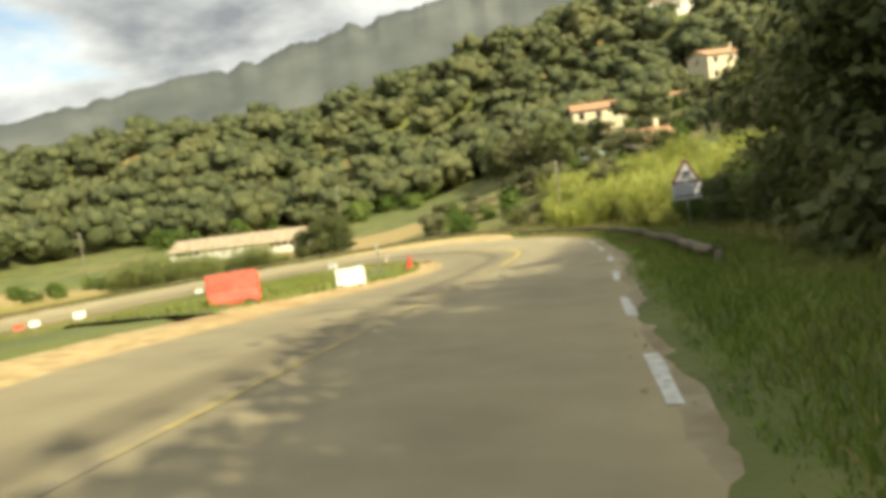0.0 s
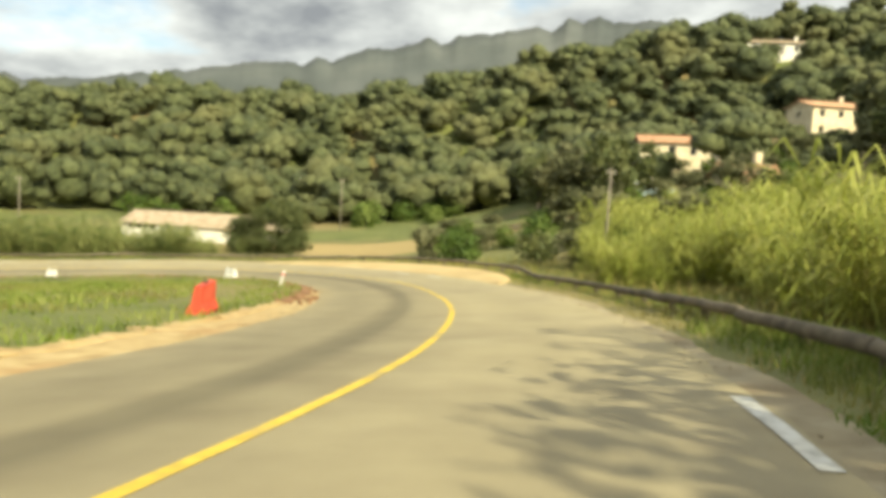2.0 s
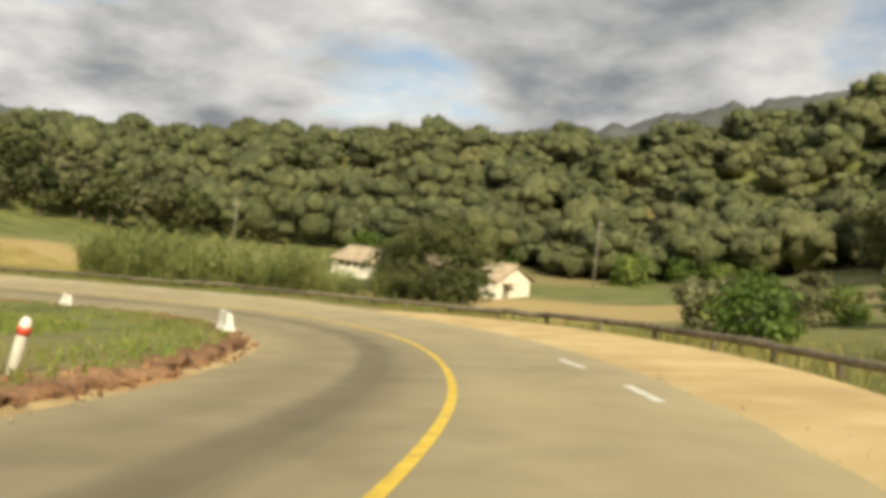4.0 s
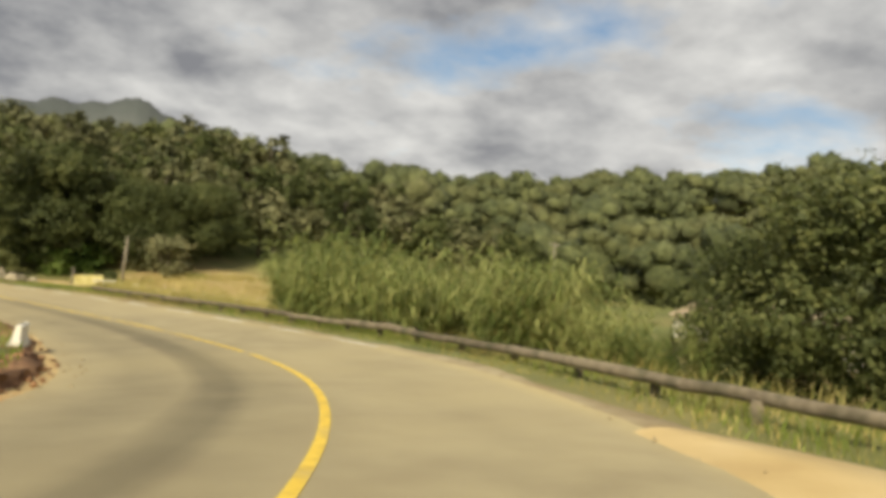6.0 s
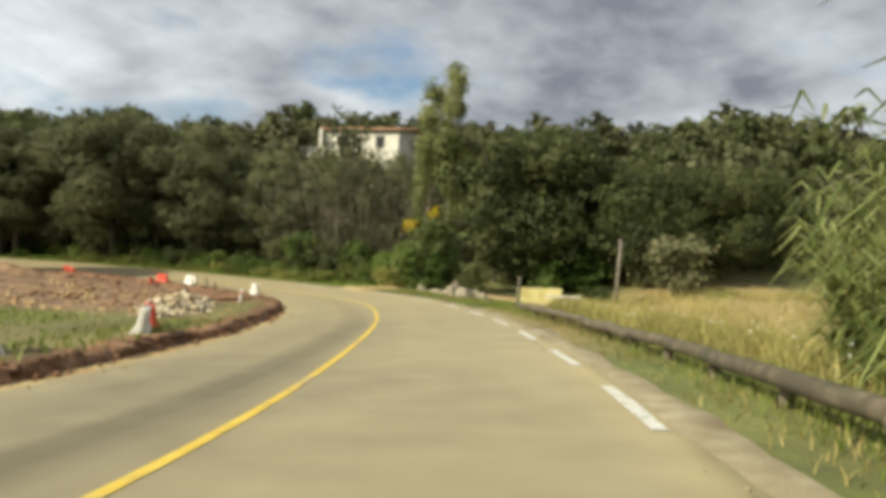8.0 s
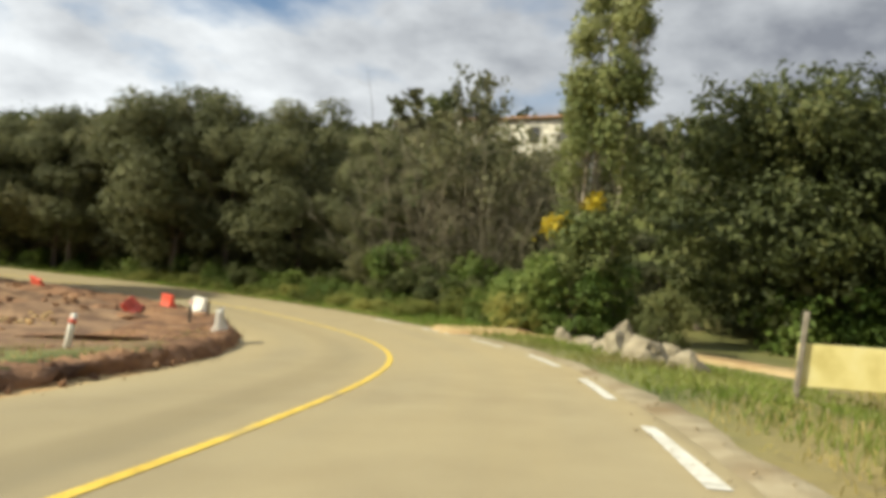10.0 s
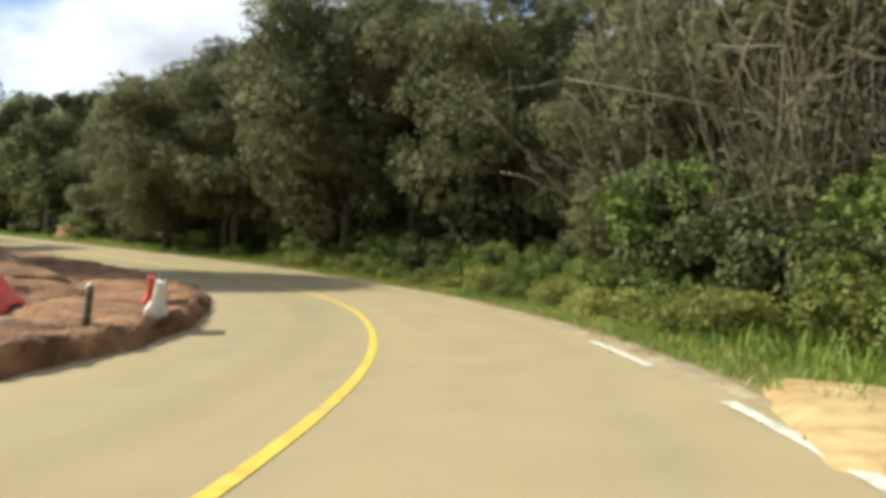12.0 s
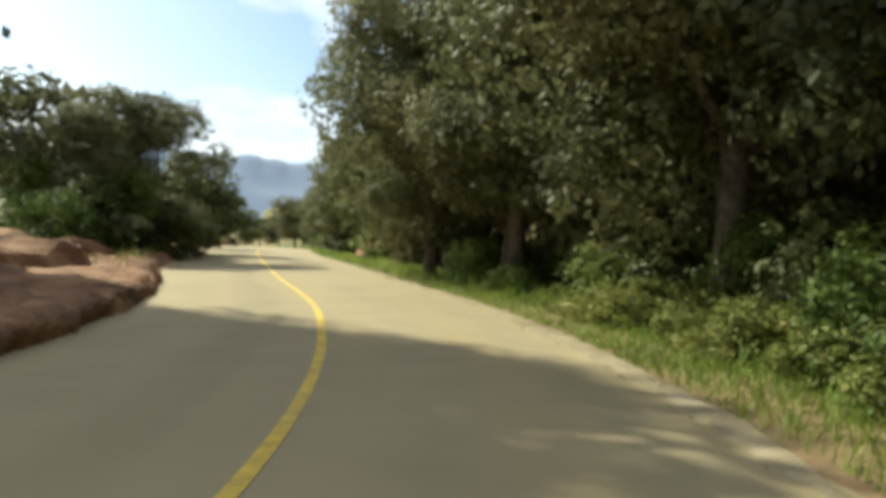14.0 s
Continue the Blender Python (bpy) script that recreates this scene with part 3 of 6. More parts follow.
def ribbon(name, s0, s1, profile, mat, label, category, step=0.5, jitter=None, parent=None, kind="structure", rise=None, inset=None, crumble=0.0, lift=None):
    """A strip along the road: profile is a list of (distance to the right, height over the banked surface)."""
    s = np.arange(s0, s1 + 1e-6, step)
    d = np.array([p[0] for p in profile])
    h = np.array([p[1] for p in profile])
    dd, hh = np.broadcast_to(d, (len(s), len(d))).copy(), np.broadcast_to(h, (len(s), len(d))).copy()
    if jitter:
        for j, (jd, jh) in enumerate(jitter):
            dd[:, j] += jd * (waves(s, s * 0 + j, 5.0, 20 + j) + 0.6 * waves(s, s * 0, 1.7, 40 + j))
            hh[:, j] += jh * (waves(s, s * 0 + j, 3.0, 60 + j) + 0.7 * waves(s, s * 0, 1.1, 80 + j))
    if crumble:
        g = np.random.default_rng(int(s0 * 10))
        dd[:, 1:-1] += crumble * g.normal(size=(len(s), len(d) - 2))
        hh[:, 1:-1] += 0.6 * crumble * g.normal(size=(len(s), len(d) - 2))
    if inset:
        dd += inset(s)[:, None]
    if rise:
        hh = np.where(hh > 0, hh * rise(s)[:, None], hh)
    if lift:
        hh = hh + lift(s[:, None], dd)
    p = on_road(np.repeat(s[:, None], len(d), 1), dd, hh)
    nx = len(d)
    k = (np.arange(len(s) - 1)[:, None] * nx + np.arange(nx - 1)[None]).ravel()
    q = np.stack([k, k + 1, k + nx + 1, k + nx], 1)
    uv = np.stack([dd, np.repeat(s[:, None], nx, 1)], -1).reshape(-1, 2)
    me = mesh_np(name, p.reshape(-1, 3), q, smooth=True, uv=uv)
    return obj(name, me, mat, parent, label, category, "", kind)


S_END = float(AS[-1]) - 1
ROAD = ribbon("road", 1.0, S_END, [(-3.55, -0.3), (-3.45, -0.02), (-3.3, 0.0), (-2.2, 0.012), (-1.1, 0.018), (0, 0.02), (1.1, 0.018), (2.2, 0.012), (3.3, 0.0), (3.72, -0.02), (3.8, -0.3)],
              M["asphalt"], "worn dusty two-lane asphalt road", "road", jitter=[(0.05, 0), (0.06, 0), (0.05, 0.0)] + [(0, 0)] * 5 + [(0.03, 0), (0.05, 0), (0.05, 0)])

# inner side: sandy strip, cut lip of red earth
S_A, S_B = along(0.0, 14.0), along(-83.0, 36.0)
ribbon("verge_inner_sand", 1.0, S_END, [(-3.2, -0.012), (-3.6, 0.004), (-4.1, 0.03), (-4.6, 0.05), (-5.4, -0.3)], M["sand"], "strip of orange sand beside the asphalt", "verge",
       jitter=[(0.10, 0), (0.08, 0.008), (0.12, 0.012), (0.1, 0.01), (0, 0)])
ribbon("verge_sand_bank", S_A, 101.0, [(-4.20, -0.1), (-4.24, 0.08), (-4.30, 0.20), (-4.42, 0.29), (-4.70, 0.31), (-5.0, 0.29), (-5.5, 0.05)], M["sand"], "low rounded bank of orange sand", "verge", step=0.12, crumble=0.02,
       jitter=[(0.10, 0), (0.11, 0.02), (0.12, 0.03), (0.13, 0.03), (0.12, 0.03), (0.12, 0.02), (0.1, 0)], rise=LIP, inset=INSET)
ribbon("verge_soil_bank", 101.0, S_B, [(-4.20, -0.1), (-4.24, 0.08), (-4.30, 0.20), (-4.42, 0.29), (-4.70, 0.31), (-5.0, 0.29), (-5.5, 0.05)], M["soil"], "low ragged bank of cut red earth", "verge", step=0.12, crumble=0.055,
       jitter=[(0.10, 0), (0.11, 0.02), (0.12, 0.03), (0.13, 0.03), (0.12, 0.03), (0.12, 0.02), (0.1, 0)], rise=LIP, inset=INSET)
S_DUG = along(-60.5, 72.0)
ribbon("verge_inner_grass", S_A, S_DUG, [(-4.42, -0.2), (-4.56, 0.30), (-5.3, 0.34), (-6.6, 0.30), (-7.8, 0.22), (-9.2, -0.5)], M["ground"], "level grassy edge above the cut bank", "verge",
       jitter=[(0, 0), (0.10, 0.02), (0.1, 0.02), (0.2, 0.03), (0.2, 0.03), (0, 0)], rise=LIP, inset=INSET)
ribbon("verge_dug_earth", S_DUG, S_END, [(-4.5, -0.2), (-4.80, 0.24), (-5.5, 0.34), (-6.6, 0.36), (-7.8, 0.22), (-9.2, -0.5)], M["soil"], "broken red earth above the cut bank", "verge", step=0.25, crumble=0.07,
       jitter=[(0, 0), (0.10, 0.03), (0.1, 0.07), (0.2, 0.09), (0.2, 0.06), (0, 0)], inset=INSET)
ribbon("verge_outer_sand", 1.0, S_END, [(3.1, -0.012), (3.3, 0.006), (3.5, 0.010), (3.8, -0.15)], M["pale_sand"], "narrow pale sandy edge of the asphalt", "verge",
       jitter=[(0.10, 0), (0.08, 0.003), (0.13, 0.004), (0.1, 0)], inset=EDGE)
# outer side: grassy verge, and the sandy lay-by in the bend
ribbon("verge_outer", 1.0, S_END, [(3.25, -0.012), (3.7, 0.0), (4.3, 0.0), (5.0, -0.03), (5.6, -0.06), (6.6, -0.5)], M["ground"], "rough grass verge outside the bend", "verge",
       jitter=[(0.12, 0), (0.1, 0.015), (0.1, 0.02), (0.1, 0.02), (0.1, 0.02), (0, 0)], inset=EDGE, lift=LIFT)
S_L0, S_L1 = along(1.5, 52.0), along(-14.0, 73.0)
_s = np.arange(S_L0, S_L1, 0.5)
_w = np.sin(np.pi * (_s - S_L0) / (S_L1 - S_L0)) ** 0.7
_d = np.stack([3.1 + 0 * _w, 3.1 + 0.7 * _w, 3.1 + 1.6 * _w, 3.1 + 2.9 * _w, 3.2 + 3.4 * _w], 1)
_h = np.array([0.0, 0.035, 0.055, 0.055, -0.25])[None] + 0.006 * waves(_s[:, None], _d, 2.0, 5)
_p = on_road(np.repeat(_s[:, None], 5, 1), _d, _h)
_k = (np.arange(len(_s) - 1)[:, None] * 5 + np.arange(4)[None]).ravel()
obj("layby_sand", mesh_np("layby_sand", _p.reshape(-1, 3), np.stack([_k, _k + 1, _k + 6, _k + 5], 1), smooth=True), M["layby"], label="lay-by of loose yellow sand in the bend", category="lay-by", kind="structure")

# painted lines
CENTRE_S = [55, 60, 70, 77, 84, 92, 114, 121, 128, 145, 152, 160, 168, 176, 184, 200, 212, 220, 235]
CENTRE_D = [-0.40, -0.38, -0.24, -0.20, 0.14, 0.25, 0.20, 0.02, 0.20, 0.25, -0.10, -0.33, -0.33, 0.0, 0.10, 0.02, 0.16, 0.0, 0.0]


def centre(s):
    """Where the painted centre line wanders off the road's middle."""
    return sum(np.interp(s + k, CENTRE_S, CENTRE_D) for k in (-4, -2, 0, 2, 4)) / 5


ribbon("centre_line", 2.0, 79.0, [(-0.05, 0.026), (0.05, 0.026)], M["worn_yellow"], "faded yellow centre line", "", parent=ROAD, kind="", inset=centre)
ribbon("centre_line", 79.0, S_END - 20, [(-0.055, 0.026), (0.055, 0.026)], M["yellow_paint"], "worn yellow centre line", "", parent=ROAD, kind="", inset=centre)


def edge_line(s):
    return np.interp(s, [60, 78, 90, 114, 118, 142, 160, 185, 200], [3.22, 3.16, 3.06, 2.50, 2.40, 3.38, 3.22, 3.16, 3.20]) - 3.0


for _a, _b, _len in ((8.3, 88.0, 2.3), (113.2, 119.0, 1.9), (142.6, 195.0, 2.5)):
    _s = _a
    while _s < _b:
        ribbon("edge_dash", _s, _s + _len, [(2.93, 0.013), (3.07, 0.010)], M["white_paint"], "", "", parent=ROAD, kind="", jitter=[(0.012, 0), (0.012, 0)], inset=edge_line)
        _s += 4.71 if _a < 100 else 3.7 if _a < 120 else 4.62


# ---- mountains ----
def range_mesh(name, bearings, elevs, dist, seed, mat, label):
    """A ridge round part of the horizon: bearings in degrees to the left of +y, with the height of the crest in degrees."""
    b = np.arange(bearings[0], bearings[-1], 0.25)
    e = np.interp(b, bearings, elevs)
    crest = dist * np.tan(np.radians(e))
    x = b * 1.0
    crest = crest * (1 + 0.035 * waves(x, 0 * x, 9, seed) + 0.03 * waves(x, 0 * x, 3, seed + 1) + 0.012 * waves(x, 0 * x, 1.1, seed + 2)) + 10 * RNG.normal(size=len(b)) * 0.15
    low = dist * np.tan(np.radians(e))
    rows, n = [], 14
    for k in range(n):
        f = k / (n - 1)
        r = dist * (0.72 + 0.28 * f)
        z = -40 + (crest - low) * f ** 7 + (low + 40) * (f ** 1.25 + 0.05 * np.sin(np.pi * f) * waves(x, x * 0 + 26 * f, 11.0, seed + 5) + 0.015 * np.sin(np.pi * f) * waves(x, x * 0 + 40 * f, 2.5, seed + 6))
        rows.append(np.stack([-20 - r * np.sin(np.radians(b)), 50 + r * np.cos(np.radians(b)), z], 1))
    rows.append(rows[-1] * [1.12, 1.12, 0.4])
    v = np.vstack(rows)
    m = len(b)
    k = (np.arange(n)[:, None] * m + np.arange(m - 1)[None]).ravel()
    return obj(name, mesh_np(name, v, np.stack([k, k + 1, k + m + 1, k + m], 1), smooth=True), mat, label=label, category="mountain", kind="structure")


range_mesh("backdrop_mountains", [-60, -20, -3, 3, 16, 24, 31, 45, 60, 69, 75, 82, 95, 115, 128, 142, 150],
           [10, 11.8, 11.6, 10.3, 8.1, 6.5, 5.6, 4.6, 5.2, 6.6, 8.6, 7.6, 5.2, 5.2, 7.0, 5.6, 3.0], 2400, 31, M["mountain"], "dark scrub-covered mountain ridge far off")
range_mesh("backdrop_far_range", [135.5, 147.5, 158.5, 173.5, 187.5, 212.5, 250], [5.0, 5.8, 5.4, 4.7, 4.9, 4.0, 3.0], 3600, 51, M["haze_blue"], "far mountain range, blue with painted haze")

# ---- trees ----
def crown_arrays(rng, blobs, n, size, long=1.7, shell=(0.62, 1.04), sag=0.0):
    """Leaves spread through the outer part of a cluster of rounded masses, thinned unevenly so that gaps show."""
    blobs = np.asarray(blobs, float)
    area = (blobs[:, 3] * blobs[:, 4] + blobs[:, 5] * blobs[:, 4]) ** 1.0
    m = max(8, n // 9)
    pick = rng.choice(len(blobs), m, p=area / area.sum())
    d = unit(rng.normal(size=(m, 3)))
    lump = 0.5 + 0.5 * np.sin(3.1 * d[:, 0] + pick * 1.7) * np.sin(3.7 * d[:, 1] + pick) * np.sin(3.3 * d[:, 2] + 2.0 * pick)
    r = rng.uniform(shell[0], shell[1], m) * (0.86 + 0.28 * lump)
    c = blobs[pick, :3] + d * blobs[pick, 3:6] * r[:, None]
    c[:, 2] -= sag * rng.random(m)
    # each point carries a spray of leaves
    k = rng.integers(0, m, n)
    c, d = c[k] + min(1.15 * size, 0.32) * rng.normal(size=(n, 3)) * [1, 1, 0.8], d[k]
    nrm = unit(d + 0.50 * rng.normal(size=(n, 3)) + [0, 0, 0.3])
    return leaves(rng, c, nrm, size, long)


def tree_blobs(rng, height, radius, base, count, head=(0.30, 0.48)):
    """Masses of a broad crown between base and height."""
    out = []
    mid, half = (height + base) / 2, (height - base) / 2
    for k in range(count):
        f = rng.uniform(-0.9, 0.92)
        ring = math.sqrt(max(0.05, 1 - f * f)) * radius
        a, rr = rng.uniform(0, 6.28), ring * math.sqrt(rng.uniform(0.05, 0.75))
        s = rng.uniform(*head) * radius
        out.append((rr * math.cos(a), rr * math.sin(a), mid + f * half * 0.8, s * rng.uniform(0.9, 1.25), s * rng.uniform(0.9, 1.25), s * rng.uniform(0.7, 1.0)))
    return out


def wood_heap(rng, height, blobs, thick, lean=0.4, forks=8, n=7):
    """A tapered, bent trunk with limbs that run to the masses of the crown."""
    h = Heap()
    top = height * 0.72
    z = np.linspace(-0.35, top, 9)
    bx, by = rng.normal(size=2) * lean
    line = np.stack([bx * (z / top) ** 2 + 0.08 * np.sin(z * 1.1), by * (z / top) ** 2 + 0.08 * np.cos(z * 0.9), z], 1)
    rad = thick * (1 - 0.78 * np.clip(z / top, 0, 1)) * (1 + 0.6 * np.exp(-np.clip(z, 0, 9) * 3))
    h.tube(line, rad, n)
    for k in rng.permutation(len(blobs))[:forks]:
        b = np.array(blobs[k][:3])
        f = rng.uniform(0.35, 0.85)
        start = np.array([np.interp(f * top, z, line[:, i]) for i in range(3)])
        if b[2] < start[2] - 0.5:
            f = 0.3
            start = np.array([np.interp(f * top, z, line[:, i]) for i in range(3)])
        t = np.linspace(0, 1, 6)[:, None]
        bend = (b - start) * t + np.array([0, 0, 0.12 * np.linalg.norm(b - start)]) * np.sin(np.pi * t)
        pts = start + bend + 0.05 * rng.normal(size=(6, 3)) * t
        r0 = max(0.02, thick * (1 - 0.78 * f) * 0.55)
        h.tube(pts, np.linspace(r0, r0 * 0.25, 6), 5)
    return h


def make_tree(name, seed, height, radius, base, n_leaf, size, mat, thick, label, category="tree", count=15, bark="bark", long=1.7, sag=0.0, head=(0.30, 0.48)):
    rng = np.random.default_rng(seed)
    blobs = tree_blobs(rng, height, radius, base, count, head)
    e = thing(name, Matrix.Translation((0, 0, -400)), label, category)
    obj("trunk", wood_heap(rng, height, blobs, thick, forks=8 if category == "tree" else 4, n=7 if category == "tree" else 4).mesh("trunk", True), M[bark], e)
    v, q = crown_arrays(rng, blobs, n_leaf, size, long, sag=sag)
    obj("crown", mesh_np("crown", v, q), mat, e)
    return e


def plant(model, x, y, size=1.0, turn=0.0, sink=0.1, label="", group="", stretch_z=1.0):
    z = float(ground_z(np.array([x]), np.array([y]))[0])
    c = copy_thing(model, Matrix.LocRotScale((x, y, z - sink), Euler((0, 0, turn)), None))
    c.scale = (size, size, size * stretch_z)
    return tagged(c, label, "", group)


NEAR = [
    make_tree("oak_tree", 101, 11.0, 4.6, 1.6, 5200, 0.235, M["oak"], 0.26, "tall dark-green holm oak with a dense crown", count=20),
    make_tree("oak_tree", 102, 9.5, 4.0, 1.2, 4700, 0.235, M["oak"], 0.22, "dark-green holm oak with a ragged crown", count=17),
    make_tree("oak_tree", 103, 12.5, 4.2, 2.2, 5200, 0.235, M["olive"], 0.28, "tall grey-green cork oak at the wood's edge", count=20),
    make_tree("oak_tree", 104, 8.0, 3.4, 0.9, 4000, 0.225, M["olive"], 0.18, "grey-green young oak with foliage near the ground", count=14),
]
CLOSE = [
    make_tree("oak_tree", 111, 11.0, 4.4, 0.8, 46000, 0.080, M["lit_oak"], 0.22, "tall dark-green holm oak leafy down to the verge", count=36, long=1.9, head=(0.16, 0.34)),
    make_tree("oak_tree", 112, 10.0, 4.0, 0.6, 40000, 0.078, M["olive"], 0.20, "grey-green oak leaning out over the verge", count=36, long=1.9, head=(0.16, 0.34)),
    make_tree("oak_tree", 113, 12.0, 4.2, 1.0, 46000, 0.080, M["lit_oak"], 0.24, "tall oak with climbing plants, leaf colour lightened as if lit", count=36, long=1.9, head=(0.16, 0.34)),
    make_tree("oak_tree", 114, 10.0, 4.8, 0.3, 15000, 0.150, M["oak"], 0.22, "dense dark-green oak leafy to the ground", count=28, long=1.8),
]
DENSE = make_tree("oak_tree", 121, 10.0, 4.7, 0.2, 26000, 0.15, M["oak"], 0.22, "dense round dark-green oak leafy to the ground", count=44, long=1.7)
MID = [
    make_tree("woodland_tree", 201, 9.0, 4.0, 1.5, 1250, 0.42, M["oak"], 0.22, "round-headed dark-green oak in the wood", count=14),
    make_tree("woodland_tree", 202, 8.0, 3.7, 1.2, 1150, 0.47, M["oak"], 0.20, "broad dark-green oak in the wood", count=13),
    make_tree("woodland_tree", 203, 10.0, 3.8, 1.8, 1250, 0.47, M["olive"], 0.22, "tall grey-green oak in the wood", count=14),
    make_tree("woodland_tree", 204, 7.0, 3.4, 0.8, 1050, 0.46, M["olive"], 0.18, "low spreading grey-green oak in the wood", count=12),
]
FINE = [
    make_tree("shrub", 311, 1.7, 1.3, 0.02, 4000, 0.066, M["bright"], 0.035, "tangled light-green bramble at the wood's foot", "shrub", 12, long=1.9),
    make_tree("shrub", 312, 2.4, 1.4, 0.05, 4500, 0.072, M["oak"], 0.04, "dark-green leafy shrub at the wood's foot", "shrub", 14, long=1.9),
    make_tree("shrub", 313, 2.9, 1.3, 0.05, 4200, 0.074, M["bright"], 0.045, "tall light-green shrub beside the verge", "shrub", 14, long=1.9),
    make_tree("shrub", 314, 1.5, 1.5, 0.02, 5000, 0.060, M["bramble"], 0.03, "sunlit yellow-green bramble on the verge", "shrub", 20, long=1.8, head=(0.18, 0.34)),
]
SHRUB = [
    make_tree("shrub", 301, 2.2, 1.4, 0.1, 1000, 0.175, M["bright"], 0.05, "leafy light-green roadside shrub", "shrub", 10),
    make_tree("shrub", 302, 1.6, 1.3, 0.05, 850, 0.17, M["oak"], 0.05, "low dark-green bramble thicket", "shrub", 9),
    make_tree("shrub", 303, 3.2, 1.7, 0.1, 1150, 0.19, M["olive"], 0.06, "tall grey-green shrub with dense leaves", "shrub", 12),
]


def clear_of_road(x, y, margin_out=6.0, margin_in=6.0):
    _, d = nearest([x], [y])
    return d[0] > margin_out or d[0] < -margin_in


def wooded(x, y):
    """Where woodland grows: outside the bend, clear of the field in the valley."""
    i, d = nearest(x, y)
    s = AS[i]
    edge_w = np.interp(y, [70, 84, 105, 135, 150, 160], [-80, -80, -86, -84, -76, -66])
    west = (x < edge_w) & (d > 7.0)
    north = (y > 157 + 5 * np.sin(x * 0.05)) & (x > -400) & (x < 60)
    east = (x > 8) & (y > 96 + 0.5 * (x - 8)) & (y < 700) & (d > 9)
    far_east = (x > 34) & (d > 9)
    south_w = (s > 200) & (d > 7.0) & (x < -84)
    glade = ((x - 26) / 16) ** 2 + ((y - 118) / 12) ** 2 < 1
    return (d > 0) & (west | north | east | far_east | south_w) & ~glade


HOUSES = [(36, 147, 11), (62, 170, 8), (93, 184, 8), (-103, 66.5, 7.5), (-95, 69.5, 4.5), (-88, 73, 4.5), (-83, 73.3, 4), (-93.5, 73, 4), (67, 213, 6), (33, 122, 6), (24, 112, 4)]


def scatter(x0, x1, y0, y1, gap, seed):
    g = np.random.default_rng(seed)
    xs, ys = np.meshgrid(np.arange(x0, x1, gap), np.arange(y0, y1, gap))
    x = (xs + g.uniform(-0.45, 0.45, xs.shape) * gap).ravel()
    y = (ys + g.uniform(-0.45, 0.45, ys.shape) * gap).ravel()
    ok = wooded(x, y)
    for hx, hy, hr in HOUSES:
        ok &= np.hypot(x - hx, y - hy) > hr
        # the slope in front of each house stays open
        ok &= ~((np.hypot(x - hx, y - hy) < hr * 1.6) & (y < hy - 2) & (hx > 0))
        if hx > 60:
            # a cleared strip runs downhill from the upper houses
            f = np.clip((hy - y) / 26, 0, 1)
            ok &= ~((y < hy) & (y > hy - 26) & (np.abs(x - (hx - 9 * f)) < hr * (0.75 - 0.25 * f)) & (hy < 180))
    # a scrubby clearing leads up to the two-storey house
    f = np.clip((y - 92) / 76, 0, 1)
    ok &= ~((y > 92) & (y < 168) & (np.abs(x - (31 + 31 * f)) < 5.2))
    return x[ok], y[ok], g


def clump_arrays(rng, blobs, fine):
    """Rounded, lumpy heads of foliage, one for each mass of the crown."""
    bm = bmesh.new()
    bmesh.ops.create_icosphere(bm, subdivisions=fine, radius=1.0)
    bv = np.array([v.co[:] for v in bm.verts])
    bt = np.array([[v.index for v in f.verts] for f in bm.faces])
    bm.free()
    vs, ts, n = [], [], 0
    for b in blobs:
        a = rng.uniform(0, 6.28, 6)
        lump = 1 + 0.10 * np.sin(4.5 * bv[:, 0] + a[0]) * np.sin(4.5 * bv[:, 1] + a[1]) + 0.08 * np.sin(6 * bv[:, 2] + a[2]) + 0.07 * np.sin(9 * bv[:, 0] + a[3]) * np.sin(9 * bv[:, 1] + a[4]) * np.sin(8 * bv[:, 2] + a[5]) + 0.035 * rng.normal(size=len(bv))
        vs.append(np.array(b[:3]) + bv * np.array(b[3:6]) * (0.93 * lump)[:, None])
        ts.append(bt + n)
        n += len(bv)
    return np.vstack(vs), np.vstack(ts)


def head_leaves(rng, blobs, n, size):
    """Small tufts lying on the heads, so that their outlines are ragged but round."""
    blobs = np.asarray(blobs, float)
    area = blobs[:, 3] * blobs[:, 4]
    pick = rng.choice(len(blobs), n, p=area / area.sum())
    d = unit(rng.normal(size=(n, 3)) + [0, 0, 0.35])
    c = blobs[pick, :3] + d * blobs[pick, 3:6] * rng.uniform(0.92, 1.03, (n, 1))
    return leaves(rng, c, unit(d + 0.42 * rng.normal(size=(n, 3))), size, 1.4)


def head_blobs(rng, height, radius, count):
    """A broad low dome with smaller heads round its shoulders."""
    out = [(0, 0, height * 0.50, radius * 0.74, radius * 0.74, height * 0.40)]
    for k in range(count):
        a, up = 6.28 * k / count + rng.uniform(-0.4, 0.4), rng.uniform(-0.15, 0.75)
        r = radius * 0.62 * math.sqrt(max(0.1, 1 - up * up))
        w = radius * rng.uniform(0.28, 0.46)
        out.append((r * math.cos(a), r * math.sin(a), height * (0.52 + 0.36 * up), w, w, w * rng.uniform(0.75, 0.95)))
    return out


